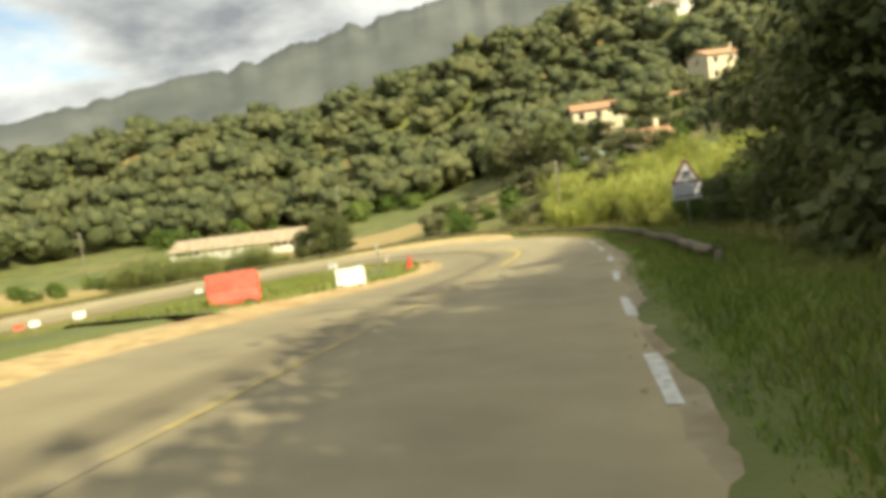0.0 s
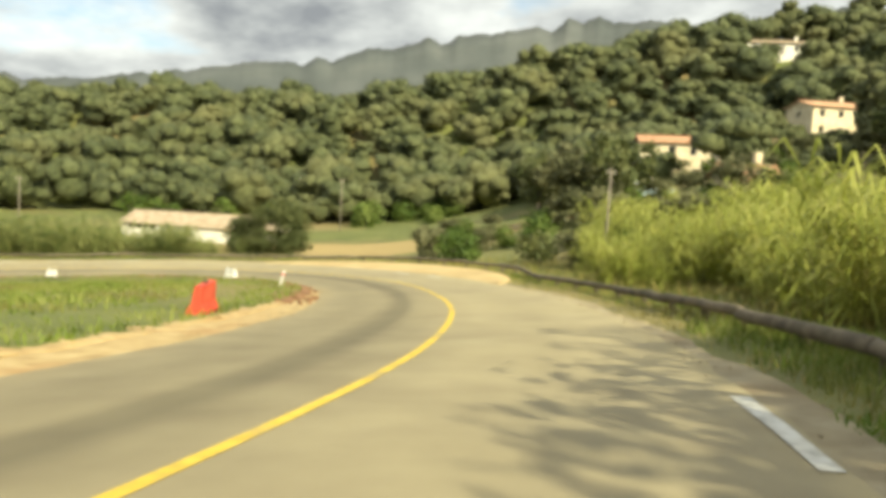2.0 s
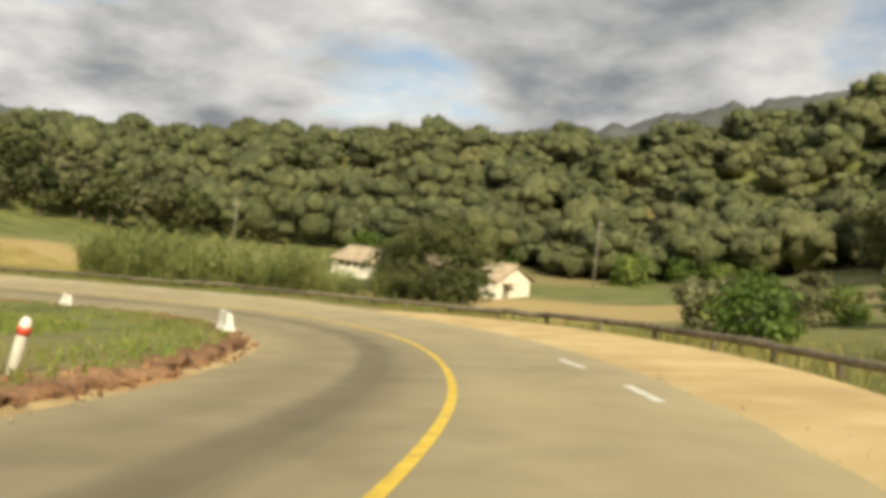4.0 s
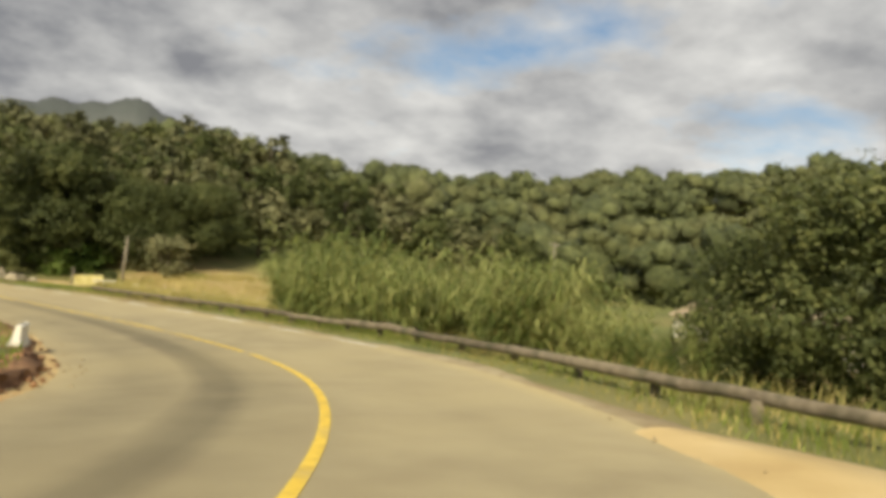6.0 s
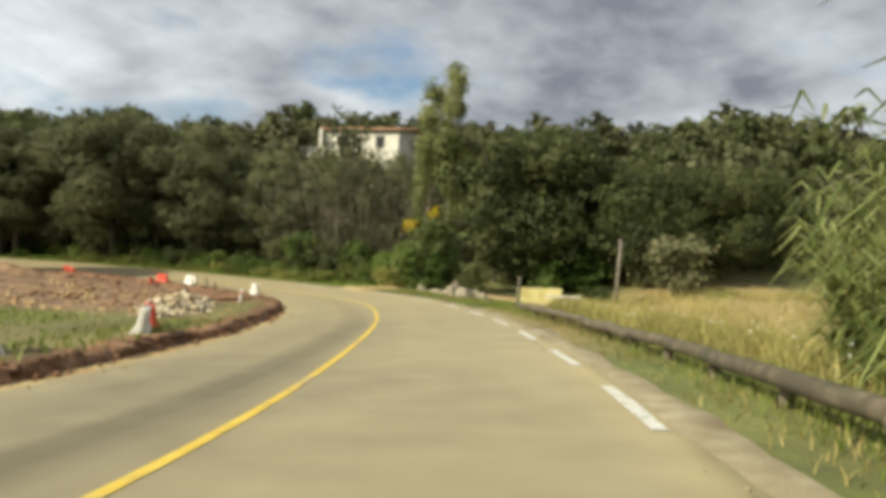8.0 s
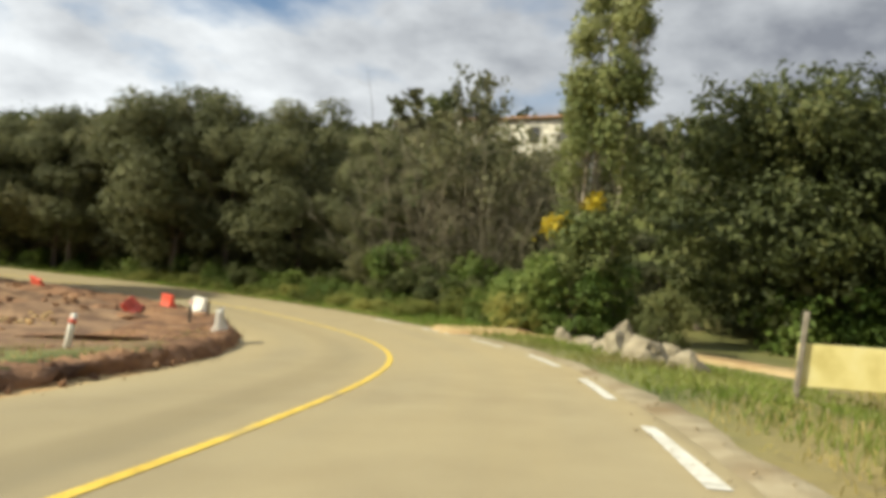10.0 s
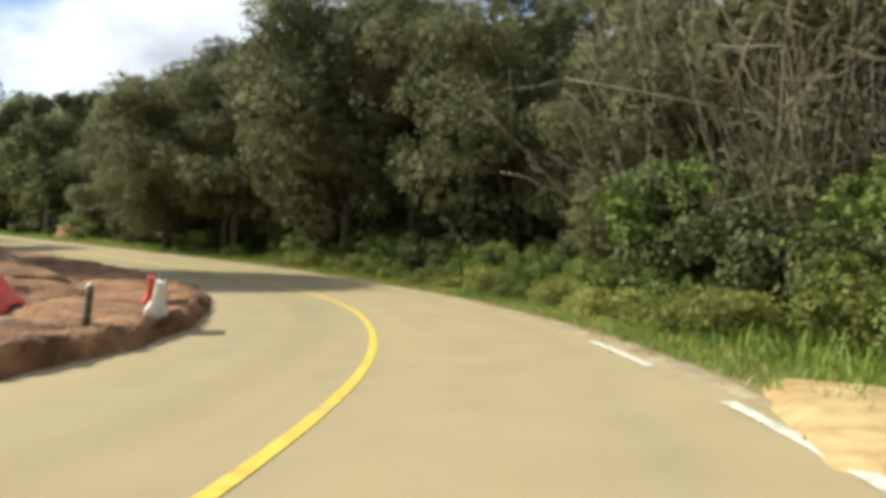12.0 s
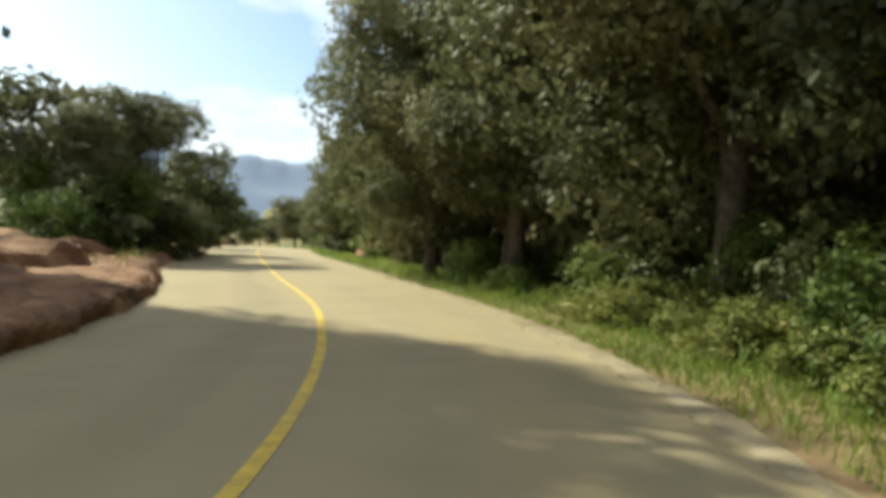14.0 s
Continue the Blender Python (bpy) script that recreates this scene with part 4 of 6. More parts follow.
def far_woods(name, x, y, g, n_leaf, size, mat, label, n_blob, fine, big=1.0):
    """Woodland too far off to count: crowns in one mesh."""
    z = ground_z(x, y)
    models = []
    for k in range(10):
        rng = np.random.default_rng(900 + k)
        blobs = head_blobs(rng, rng.uniform(6.5, 9.5), rng.uniform(3.2, 4.3), n_blob)
        models.append((head_leaves(rng, blobs, n_leaf, size), clump_arrays(rng, blobs, fine)))
    vs, qs, ts, n = [], [], [], 0
    for k in range(len(x)):
        (lv, q), (cv, ct) = models[g.integers(0, 10)]
        v = np.vstack([lv, cv])
        a, s = g.uniform(0, 6.28), g.uniform(0.55, 1.3) * big
        c, sn = math.cos(a) * s, math.sin(a) * s
        w = np.empty_like(v)
        w[:, 0], w[:, 1], w[:, 2] = v[:, 0] * c - v[:, 1] * sn + x[k], v[:, 0] * sn + v[:, 1] * c + y[k], v[:, 2] * s * g.uniform(0.72, 1.02) + z[k] - 0.3
        vs.append(w)
        qs.append(q + n)
        ts.append(ct + n + len(lv))
        n += len(v)
    return obj(name, mesh_np(name, np.vstack(vs), np.vstack(qs), np.vstack(ts), smooth=True), mat, label=label, category="woodland", kind="stuff")


# woods in rings round the bend: single trees near by, joined woodland farther off
_x, _y, _g = scatter(-150, 110, -60, 240, 5.6, 5)
_r = np.hypot(_x + 45, _y - 62)
_i, _dd = nearest(_x, _y)
_free = ~((_x > 20) & (_y < 40)) & ~((_dd < 20) & (AS[_i] > along(-74, 63)))
_x, _y, _r, _dd, _i = _x[_free], _y[_free], _r[_free], _dd[_free], _i[_free]
_near = (_dd < 75) & (_r < 118) & ((_x < 5) | (_r < 95))
for _a, _b in zip(_x[_near], _y[_near]):
    _f = 0.74 if _a < -94 and _b < 52 else 1.0
    plant(MID[_g.integers(0, 4)], _a, _b, _g.uniform(0.68, 1.02) * _f, _g.uniform(0, 6.28), group="trees of the wood")
far_woods("woodland_slope", _x[~_near], _y[~_near], _g, 480, 0.30, M["far_oak"], "dense oak wood on the lower slopes", 9, 1, 1.15)
_ux, _uy, _ug = scatter(-70, 110, 96, 240, 5.8, 15)
_far = np.hypot(_ux + 45, _uy - 62) > 100
far_woods("woodland_understorey", _ux[_far], _uy[_far], _ug, 170, 0.32, M["far_oak"], "lower oaks filling the wood on the slopes", 6, 1, 0.8)
_x, _y, _g = scatter(-260, 230, -90, 262, 7.0, 6)
_out = ~((_x > -150) & (_x < 110) & (_y > -60) & (_y < 240)) & ~((_x > -70) & (_y < 60))
far_woods("woodland_hill", _x[_out], _y[_out], _g, 180, 0.5, M["far_oak"], "oak wood covering the hillside", 6, 1, 1.15)

# ---- roadside wood, thickets and shrubs ----
_g = np.random.default_rng(77)
S_W0 = along(-76.0, 61.0)


def tree_of_height(model, x, y, height, turn, group):
    """An oak scaled to a given height."""
    tall = max(c[2] for ch in model.children for c in ch.bound_box)
    return plant(model, x, y, height / tall, turn, group=group)


for _row, (_d0, _d1, _gap) in enumerate(((5.9, 7.2, 4.4), (10.0, 13.0, 5.2), (15.5, 19.0, 5.6))):
    _s = S_W0 + 1.2 * _row
    while _s < S_W0 + 120:
        if _row == 0 and _s < S_W0 + 4:
            _s = S_W0 + 4.5
        _p = on_road(_s, _g.uniform(_d0, _d1) + (1.6 if _s < S_W0 + 12 and _row == 0 else 0.0))
        _h = np.interp(_s - S_W0, [0, 6, 12, 22, 45, 70, 120], [10.6, 9.6, 11.6, 12.2, 10.2, 7.4, 7.4]) * _g.uniform(0.92, 1.08) * (1.0, 0.94, 0.80)[_row]
        _model = CLOSE[_g.integers(0, 3)] if _row == 0 and _s < S_W0 + 44 else NEAR[_g.integers(0, 4)]
        if np.hypot(_p[0] + 89, _p[1] - 17) > 3.2:
            tree_of_height(_model, _p[0], _p[1], _h, _g.uniform(0, 6.28), "oaks along the road")
        _s += _gap * _g.uniform(0.75, 1.3)
for _k, _x, _y, _h in ((1, -83.0, 78.5, 8.0),
                       (2, 16.5, 22.5, 11.0), (1, 17.5, 27.0, 8.0), (1, 10.4, 18.6, 6.4), (3, 10.4, 10.0, 8.0), (0, 11.0, 3.5, 10.0), (1, 8.6, -4.5, 9.2), (3, 7.2, -13.0, 8.4), (0, 15.5, 13.0, 10.5),
                       (0, 13.5, -2.5, 13.0), (2, 16.5, 5.5, 13.0), (1, 11.5, -10.5, 12.0), (3, 9.8, 6.5, 9.0), (0, 12.4, 15.0, 9.0), (1, 11.7, 23.6, 6.9), (1, 9.0, 15.0, 7.0),
                       (3, 26.0, 58.0, 5.0), (1, 31.0, 66.0, 5.0), (0, 34.0, 76.0, 4.8), (3, 39.0, 86.0, 4.6)):
    tree_of_height(NEAR[_k], _x, _y, _h, _k + _x, "single oaks")
for _x, _y, _h in ((-16.6, 84.6, 3.8), (9.6, -9.0, 11.0), (9.4, -2.0, 10.5), (10.2, 4.6, 10.0), (13.6, -6.0, 13.0), (7.6, -16.0, 10.0), (6.4, -24.0, 10.0), (12.4, 10.0, 6.5), (12.4, 19.4, 8.0), (16.4, 33.0, 4.6), (-80.5, 82.0, 11.8), (-77.0, 88.5, 8.2), (-80.0, 93.4, 8.2), (-83.5, 87.5, 9.0), (-86.0, 97.5, 8.2)):
    tree_of_height(DENSE, _x, _y, _h, _x, "large oaks near the road")
for _k, _x, _y, _h in ((0, -89.4, 54.0, 12.4), (1, -87.6, 60.6, 8.4), (1, -82.6, 63.4, 6.8), (0, -85.6, 63.0, 9.0), (0, -87.4, 47.0, 13.4), (1, -78.0, 22.6, 7.4), (2, -76.2, 24.4, 6.6), (0, -87.0, 33.0, 10.8), (2, -87.6, 38.6, 11.2)):
    tree_of_height(CLOSE[_k], _x, _y, _h, _x, "large oaks near the road")
for _x, _y, _w, _h in ((-13.4, 83.6, 0.56, 4.9), (-71.4, 39.2, 0.84, 13.5), (-69.4, 36.8, 0.86, 14.8), (-73.0, 37.4, 0.5, 12.6)):
    plant(DENSE, _x, _y, _w, _x, group="large oaks near the road", stretch_z=_h / 10.0 / _w)
plant(NEAR[2], -86.6, 67.2, 0.64, 0.4, stretch_z=1.7, group="single oaks")
# the round tree and its neighbours on the inner side, down the road
for _k, _x, _y, _h in ((3, -73.6, 21.0, 7.4), (0, -68.6, 16.0, 7.0), (1, -79.6, 16.5, 5.6), (2, -78.5, 4.0, 6.0), (1, -78.5, -14.0, 6.0), (0, -80.5, -34.0, 6.5), (1, -83.0, -58.0, 7.5), (3, -92.5, -52.0, 8.0), (2, -96.5, -75.0, 9.0), (0, -85.0, -92.0, 10.0), (1, -90.0, -128.0, 10.0), (0, -94.0, -138.0, 9.0), (3, -98.0, -132.0, 10.0)):
    tree_of_height(NEAR[_k], _x, _y, _h, _x, "trees beside the road")
for _k in range(48):
    _s = _g.uniform(S_W0 + 26, S_W0 + 105)
    _p = on_road(_s, _g.uniform(5.0, 8.0))
    plant(SHRUB[_g.choice([0, 1, 1, 2])], _p[0], _p[1], _g.uniform(0.45, 1.0), _g.uniform(0, 6.28), group="roadside shrubs")
for _k in range(74):
    _s = _g.uniform(S_W0 - 9, S_W0 + 30)
    _p = on_road(_s, 5.1 + 3.4 * _g.random() ** 1.2 + (1.0 if _s < S_W0 - 2 else 0.0))
    plant(FINE[_g.choice([0, 0, 0, 1, 2])], _p[0], _p[1], _g.uniform(0.42, 0.95), _g.uniform(0, 6.28), group="shrubs at the wood's foot")
_bg = np.random.default_rng(404)
for _k in range(58):
    _s = _bg.uniform(196, 219)
    _p = on_road(_s, _bg.uniform(4.8, 6.2))
    plant(FINE[3], _p[0], _p[1], _bg.uniform(0.50, 0.85), _bg.uniform(0, 6.28), group="brambles on the verge", stretch_z=0.8)
for _s, _d, _sz in ((191.0, 6.4, 0.9), (192.4, 7.0, 1.1), (194.0, 7.4, 1.15), (195.4, 7.0, 0.9), (192.8, 8.4, 1.3), (191.4, 7.0, 1.4)):
    _p = on_road(_s, _d)
    plant(FINE[0 if _sz > 1.05 else 3], _p[0], _p[1], _sz * (0.8 if _sz > 1.05 else 1.0), _s, group="brambles on the verge", stretch_z=1.15)
for _k in range(34):
    _x, _y = _g.uniform(-92, -70), _g.uniform(62, 90)
    if clear_of_road(_x, _y, 8.5) and np.hypot(_x + 66, _y - 79) > 7 and (_x < -75 or _y > 82):
        plant(SHRUB[_g.choice([0, 1, 2, 2])], _x, _y, _g.uniform(0.6, 1.2), _g.uniform(0, 6.28), group="shrubs at the wood's edge")
for _x, _y, _k, _sz in ((-74.4, 75.4, 2, 1.05), (-74.2, 73.2, 2, 1.1), (-73.6, 74.2, 0, 1.2), (-75.2, 72.8, 2, 0.9), (-75.8, 74.6, 0, 1.2), (-76.6, 71.4, 2, 0.85), (-78.8, 69.8, 0, 1.0), (-80.0, 66.4, 1, 1.15), (-80.8, 64.8, 2, 1.25), (-79.8, 68.6, 2, 1.1), (-82.2, 63.4, 1, 1.3), (-12.4, 82.6, 1, 0.8), (-14.8, 82.4, 1, 0.7), (-78.4, 68.6, 1, 0.9), (-80.4, 67.2, 1, 1.0), (-73.0, 77.4, 1, 0.9), (-77.4, 72.6, 1, 1.15), (-80.8, 69.4, 1, 1.2)):
    plant(FINE[_k], _x, _y, _sz, _x * 3, group="green bushes by the track")
# bushes in front of the shed, along the field and on the slope to the east
for _k in range(24):
    _x, _y = _g.uniform(-64, -30), _g.uniform(99, 107)
    plant(SHRUB[_g.choice([0, 0, 2])], _x, _y, _g.uniform(0.5, 0.85), _g.uniform(0, 6.28), group="bushes before the shed")
for _k in range(64):
    _x, _y = _g.uniform(-6, 34), _g.uniform(62, 112)
    if clear_of_road(_x, _y, 12) and _y > 60 + 0.4 * abs(_x) and _x > -0.16 * (_y - 60):
        plant(SHRUB[_g.choice([0, 2, 2, 1])], _x, _y, _g.uniform(0.7, 1.3), _g.uniform(0, 6.28), group="bushes on the slope")
for _k in range(16):
    _x, _y = _g.uniform(26, 48), _g.uniform(139, 142.5)
    plant(SHRUB[_g.choice([0, 2, 2])], _x, _y, _g.uniform(0.8, 1.15), _g.uniform(0, 6.28), group="bushes below the long house")
_cg = np.random.default_rng(515)
_cy = _cg.uniform(92, 165, 90)
far_woods("hillside_scrub", 31 + 31 * (_cy - 92) / 76 + _cg.uniform(-5, 5, 90), _cy, _cg, 260, 0.55, M["far_oak"], "low scrub on the clearing below the house", 7, 1, 0.30)
for _k in range(16):
    _x, _y = _g.uniform(-60, -2), _g.uniform(146, 158)
    plant(SHRUB[_g.choice([0, 0, 1])], _x, _y, _g.uniform(1.0, 1.8), _g.uniform(0, 6.28), group="hedge behind the field")
for _x, _y, _k, _sz in ((11.4, 33.6, 1, 1.0), (12.2, 31.8, 0, 1.25), (10.9, 29.6, 1, 0.9), (12.0, 28.2, 0, 1.2), (13.4, 34.6, 0, 1.3), (11.2, 26.4, 1, 1.0), (12.8, 30.0, 0, 1.4), (10.2, 32.4, 2, 0.6), (14.4, 33.4, 1, 1.5), (10.6, 24.0, 1, 1.0)):
    plant(FINE[_k], _x, _y, _sz, _x * 5, group="dark bushes by the sign")
for _k in range(20):
    _x, _y = _g.uniform(6.6, 11.0), _g.uniform(-6, 17)
    plant(SHRUB[_g.choice([1, 1, 2])], _x, _y, _g.uniform(0.6, 1.15), _g.uniform(0, 6.28), group="shaded shrubs")
for _x, _y, _k in ((-78.6, 24.0, 1), (-77.4, 25.6, 2), (-76.0, 27.0, 1), (-79.2, 21.6, 1), (-74.4, 26.6, 0), (-73.4, 23.8, 2), (-79.6, 18.6, 1), (-75.4, 29.0, 0)):
    plant(FINE[_k], _x, _y, 1.15, _x, group="bushes under the inner trees")
for _k in range(12):
    _x, _y = _g.uniform(-76, -60), _g.uniform(14, 36)
    plant(SHRUB[_g.choice([0, 1])], _x, _y, _g.uniform(0.6, 1.1), _g.uniform(0, 6.28), group="bushes beyond the diggings")


def make_dead_thicket(seed, height, label):
    """Bare, twiggy brush: many thin stems that fork again and again."""
    rng = np.random.default_rng(seed)
    h, fine = Heap(), Heap()
    for k in range(42):
        a, r = rng.uniform(0, 6.28), 1.5 * math.sqrt(rng.random())
        p0 = np.array([r * math.cos(a), r * math.sin(a), -0.2])
        way = unit(np.array([0.35 * math.cos(a) * r, 0.35 * math.sin(a) * r, 1.0]) + 0.15 * rng.normal(size=3))
        n = height * rng.uniform(0.55, 1.0)
        t = np.linspace(0, 1, 7)[:, None]
        line = p0 + way * n * t + 0.22 * rng.normal(size=(1, 3)) * t * t + 0.05 * rng.normal(size=(7, 3)) * t
        h.tube(line, np.linspace(0.022, 0.006, 7), 4)
        for j in range(6):
            f = rng.uniform(0.25, 0.95)
            q0 = np.array([np.interp(f, t[:, 0], line[:, i]) for i in range(3)])
            w = unit(way + 0.75 * rng.normal(size=3) + [0, 0, 0.3])
            ln = rng.uniform(0.5, 1.7)
            u = np.linspace(0, 1, 4)[:, None]
            tw = q0 + w * ln * u + 0.10 * rng.normal(size=(4, 3)) * u
            fine.tube(tw, np.linspace(0.013, 0.006, 4), 3)
            for m in range(2):
                q1 = tw[rng.integers(1, 4)]
                w2 = unit(w + 0.9 * rng.normal(size=3))
                fine.tube(np.stack([q1, q1 + w2 * 0.3, q1 + w2 * rng.uniform(0.45, 0.8) + [0, 0, 0.06]]), [0.006, 0.004, 0.003], 3)
    e = thing("dead_thicket", Matrix.Translation((0, 0, -400)), label, "bush")
    obj("stemwood", h.mesh("stemwood"), M["twig"], e, kind="stuff")
    obj("brushwood", fine.mesh("brushwood"), M["twig"], e, kind="stuff")
    v, q = crown_arrays(rng, [(rng.normal() * 0.9, rng.normal() * 0.9, rng.uniform(0.4, height * 0.9), 0.7, 0.7, 0.8) for _ in range(22)], 7000, 0.075, 1.7, (0.3, 1.1))
    obj("ivy", mesh_np("ivy", v, q), M["olive"], e, "green ivy in the dry branches")
    return e


DEAD = [make_dead_thicket(401, 6.5, "bare brown thicket of dry branches"), make_dead_thicket(402, 5.2, "leafless grey-brown brush beside the wood")]
for _k, _x, _y, _sz in ((0, -83.2, 66.4, 1.45), (1, -83.0, 69.2, 1.65), (0, -84.0, 66.2, 1.3), (0, -82.4, 71.6, 1.1), (1, -83.4, 68.8, 1.85), (0, -85.8, 67.2, 1.6)):
    plant(DEAD[_k], _x, _y, _sz, _x * 2, group="dry thickets")


def make_poplar():
    """A slender poplar: two pale stems and a narrow, airy column of foliage."""
    rng = np.random.default_rng(55)
    e = thing("poplar_tree", Matrix.Translation((0, 0, -400)), "tall slender poplar with pale stems and thin foliage", "tree")
    h = Heap()
    for bx, by, top in ((0.0, 0.0, 13.6), (1.0, 0.5, 12.4), (0.5, -0.6, 10.5)):
        z = np.linspace(-0.3, top, 12)
        h.tube(np.stack([bx + 0.05 * z + 0.1 * np.sin(z), by + 0.02 * z + 0.08 * np.cos(z * 1.3), z], 1), 0.095 * (1 - 0.85 * z.clip(0) / top) + 0.012, 7)
        for k in range(16):
            zz = rng.uniform(3.5, top - 0.6)
            a = rng.uniform(0, 6.28)
            p = np.array([bx + 0.05 * zz, by + 0.02 * zz, zz])
            w = np.array([math.cos(a) * 0.45, math.sin(a) * 0.45, 1.0])
            h.tube(np.stack([p, p + w * 0.7, p + w * 1.5 + [0, 0, 0.3]]), [0.03, 0.018, 0.006], 4)
    obj("trunk", h.mesh("trunk", True), M["pale_bark"], e)
    blobs = []
    for k in range(84):
        z = rng.uniform(1.4, 13.4)
        w = 1.25 * (1 - (max(z - 9.0, 0) / 7.0) ** 2) * min(1.0, 0.55 + z / 12) + 0.15
        a = rng.uniform(0, 6.28)
        blobs.append((0.5 + 0.04 * z + w * 0.75 * math.cos(a), 0.1 + w * 0.75 * math.sin(a), z, 0.55, 0.55, 0.85))
    v, q = crown_arrays(rng, blobs, 28000, 0.115, 1.3, (0.2, 1.1))
    obj("crown", mesh_np("crown", v, q), M["poplar"], e)
    return e


POPLAR = make_poplar()
plant(POPLAR, -75.0, 74.0, 1.05, 0.6)


def make_yellow_bush():
    rng = np.random.default_rng(66)
    blobs = [(rng.normal() * 0.7, rng.normal() * 0.7, 4.6 + rng.uniform(-0.4, 0.5), 0.45, 0.45, 0.35) for _ in range(3)]
    e = thing("yellow_shrub", Matrix.Translation((0, 0, -400)), "tall shrub with bright yellow leaves on top", "shrub")
    obj("stem", wood_heap(rng, 6.2, blobs, 0.06, 0.2, 6).mesh("stem", True), M["bark"], e)
    v, q = crown_arrays(rng, blobs, 520, 0.13)
    obj("crown", mesh_np("crown", v, q), M["yellow_leaf"], e)
    return e


YELLOW = make_yellow_bush()
plant(YELLOW, -74.5, 73.7, (-6.0 - float(ground_z(np.array([-74.5]), np.array([73.7]))[0])) / 4.8, 0.0)


def make_cane(seed, stalks, height, label, mat="cane"):
    """A clump of giant cane: arching stalks with long hanging blades."""
    rng = np.random.default_rng(seed)
    st, lf = Heap(), Heap()
    for k in range(stalks):
        a, r = rng.uniform(0, 6.28), 1.3 * math.sqrt(rng.random())
        p = np.array([r * math.cos(a), r * math.sin(a), -0.25])
        ht = height * rng.uniform(0.6, 1.08)
        lean = unit(np.array([math.cos(a), math.sin(a), 0]) * rng.uniform(0.0, 0.5) + 0.25 * rng.normal(size=3) * [1, 1, 0] + [1e-6, 0, 0]) * rng.uniform(0.12, 0.45) * ht
        t = np.linspace(0, 1, 4)
        line = p + np.outer(t ** 2, lean) + np.outer(t, [0, 0, ht])
        st.tube(line, np.linspace(0.012, 0.003, 4), 3)
        m = 17
        f = np.sort(rng.uniform(0.22, 1.0, m))
        base = np.stack([np.interp(f, t, line[:, i]) for i in range(3)], 1)
        b = rng.uniform(0, 6.28, m)
        out = np.stack([np.cos(b), np.sin(b), 0 * b], 1)
        side = np.stack([-np.sin(b), np.cos(b), 0 * b], 1)
        ln = rng.uniform(0.5, 1.0, m)[:, None]
        wd = rng.uniform(0.020, 0.042, m)[:, None]
        up = np.array([0, 0, 1.0])
        mid = base + out * ln * 0.5 + up * ln * rng.uniform(0.15, 0.5, (m, 1))
        tip = base + out * ln * 1.0 + up * ln * rng.uniform(-0.35, 0.35, (m, 1))
        v = np.stack([base - side * wd * 0.5, base + side * wd * 0.5, mid + side * wd, mid - side * wd, tip + side * wd * 0.2, tip - side * wd * 0.2], 1).reshape(-1, 3)
        o = np.arange(m)[:, None] * 6
        lf.add(v, np.concatenate([o + [0, 1, 2, 3], o + [3, 2, 4, 5]]))
    e = thing("giant_cane_clump", Matrix.Translation((0, 0, -400)), label, "cane")
    obj("canework", st.mesh("canework"), M["dry_grass"], e, kind="stuff")
    obj("foliage", lf.mesh("foliage"), M[mat], e)
    return e


CANE = [make_cane(501, 44, 3.3, "dense clump of yellow-green giant cane"), make_cane(502, 40, 3.8, "tall arching clump of giant cane"), make_cane(503, 42, 2.8, "low yellow-green clump of cane")]
DRY_CANE = [make_cane(504, 44, 3.2, "bright yellow-green clump of sunlit cane", "cane_dry"), make_cane(505, 40, 2.7, "low yellow clump of drying cane", "cane_dry")]
_n = 0
while _n < 56:
    _x, _y = _g.uniform(-40.0, -15), 82.1 + 5.5 * _g.random() ** 1.6
    if _x > -32.5 or _y > 84.0:
        plant(CANE[_g.integers(0, 3)], _x, _y, _g.uniform(0.66, 0.92) * np.interp(_x, [-27, -22, -19], [1.1, 0.88, 0.55]), _g.uniform(0, 6.28), group="cane below the rail")
        _n += 1
_n = 0
while _n < 150:
    _x, _y = _g.uniform(8, 30), _g.uniform(32, 84)
    _d = nearest([_x], [_y])[1][0]
    if 7.2 < _d < 24:
        plant(DRY_CANE[_g.integers(0, 2)], _x, _y, _g.uniform(0.62, 1.05), _g.uniform(0, 6.28), group="cane east of the road")
        _n += 1


# ---- grass ----
def grass(name, x, y, height, mat, label, seed, width=0.022, z=None):
    """Blades of grass, two triangles each, standing on the ground."""
    rng = np.random.default_rng(seed)
    n = len(x)
    z = ground_z(x, y) if z is None else z
    h = height * rng.uniform(0.45, 1.25, n)
    a = rng.uniform(0, 6.28, n)
    lean = rng.uniform(0.05, 0.95, n) * h
    b = rng.uniform(0, 6.28, n)
    base = np.stack([x, y, z - 0.03], 1)
    side = np.stack([np.cos(a), np.sin(a), 0 * a], 1) * (width * rng.uniform(0.6, 1.5, n))[:, None]
    bend = np.stack([np.cos(b) * lean, np.sin(b) * lean, h], 1)
    mid = base + bend * [0.35, 0.35, 0.62]
    v = np.stack([base - side, base + side, mid + side * 0.8, mid - side * 0.8, base + bend], 1).reshape(-1, 3)
    k = np.arange(n)[:, None] * 5
    return obj(name, mesh_np(name, v, k + [0, 1, 2, 3], k + [3, 2, 4]), mat, label=label, category="grass", kind="stuff")


def strip_points(s0, s1, d0, d1, per_m2, seed, patchy=0.5):
    rng = np.random.default_rng(seed)
    n = int((s1 - s0) * abs(d1 - d0) * per_m2)
    s, d = rng.uniform(s0, s1, n), rng.uniform(d0, d1, n)
    keep = rng.random(n) < (1 - patchy) + patchy * (0.5 + 0.6 * waves(s, d * 3, 6.0, seed))
    return s[keep], d[keep]


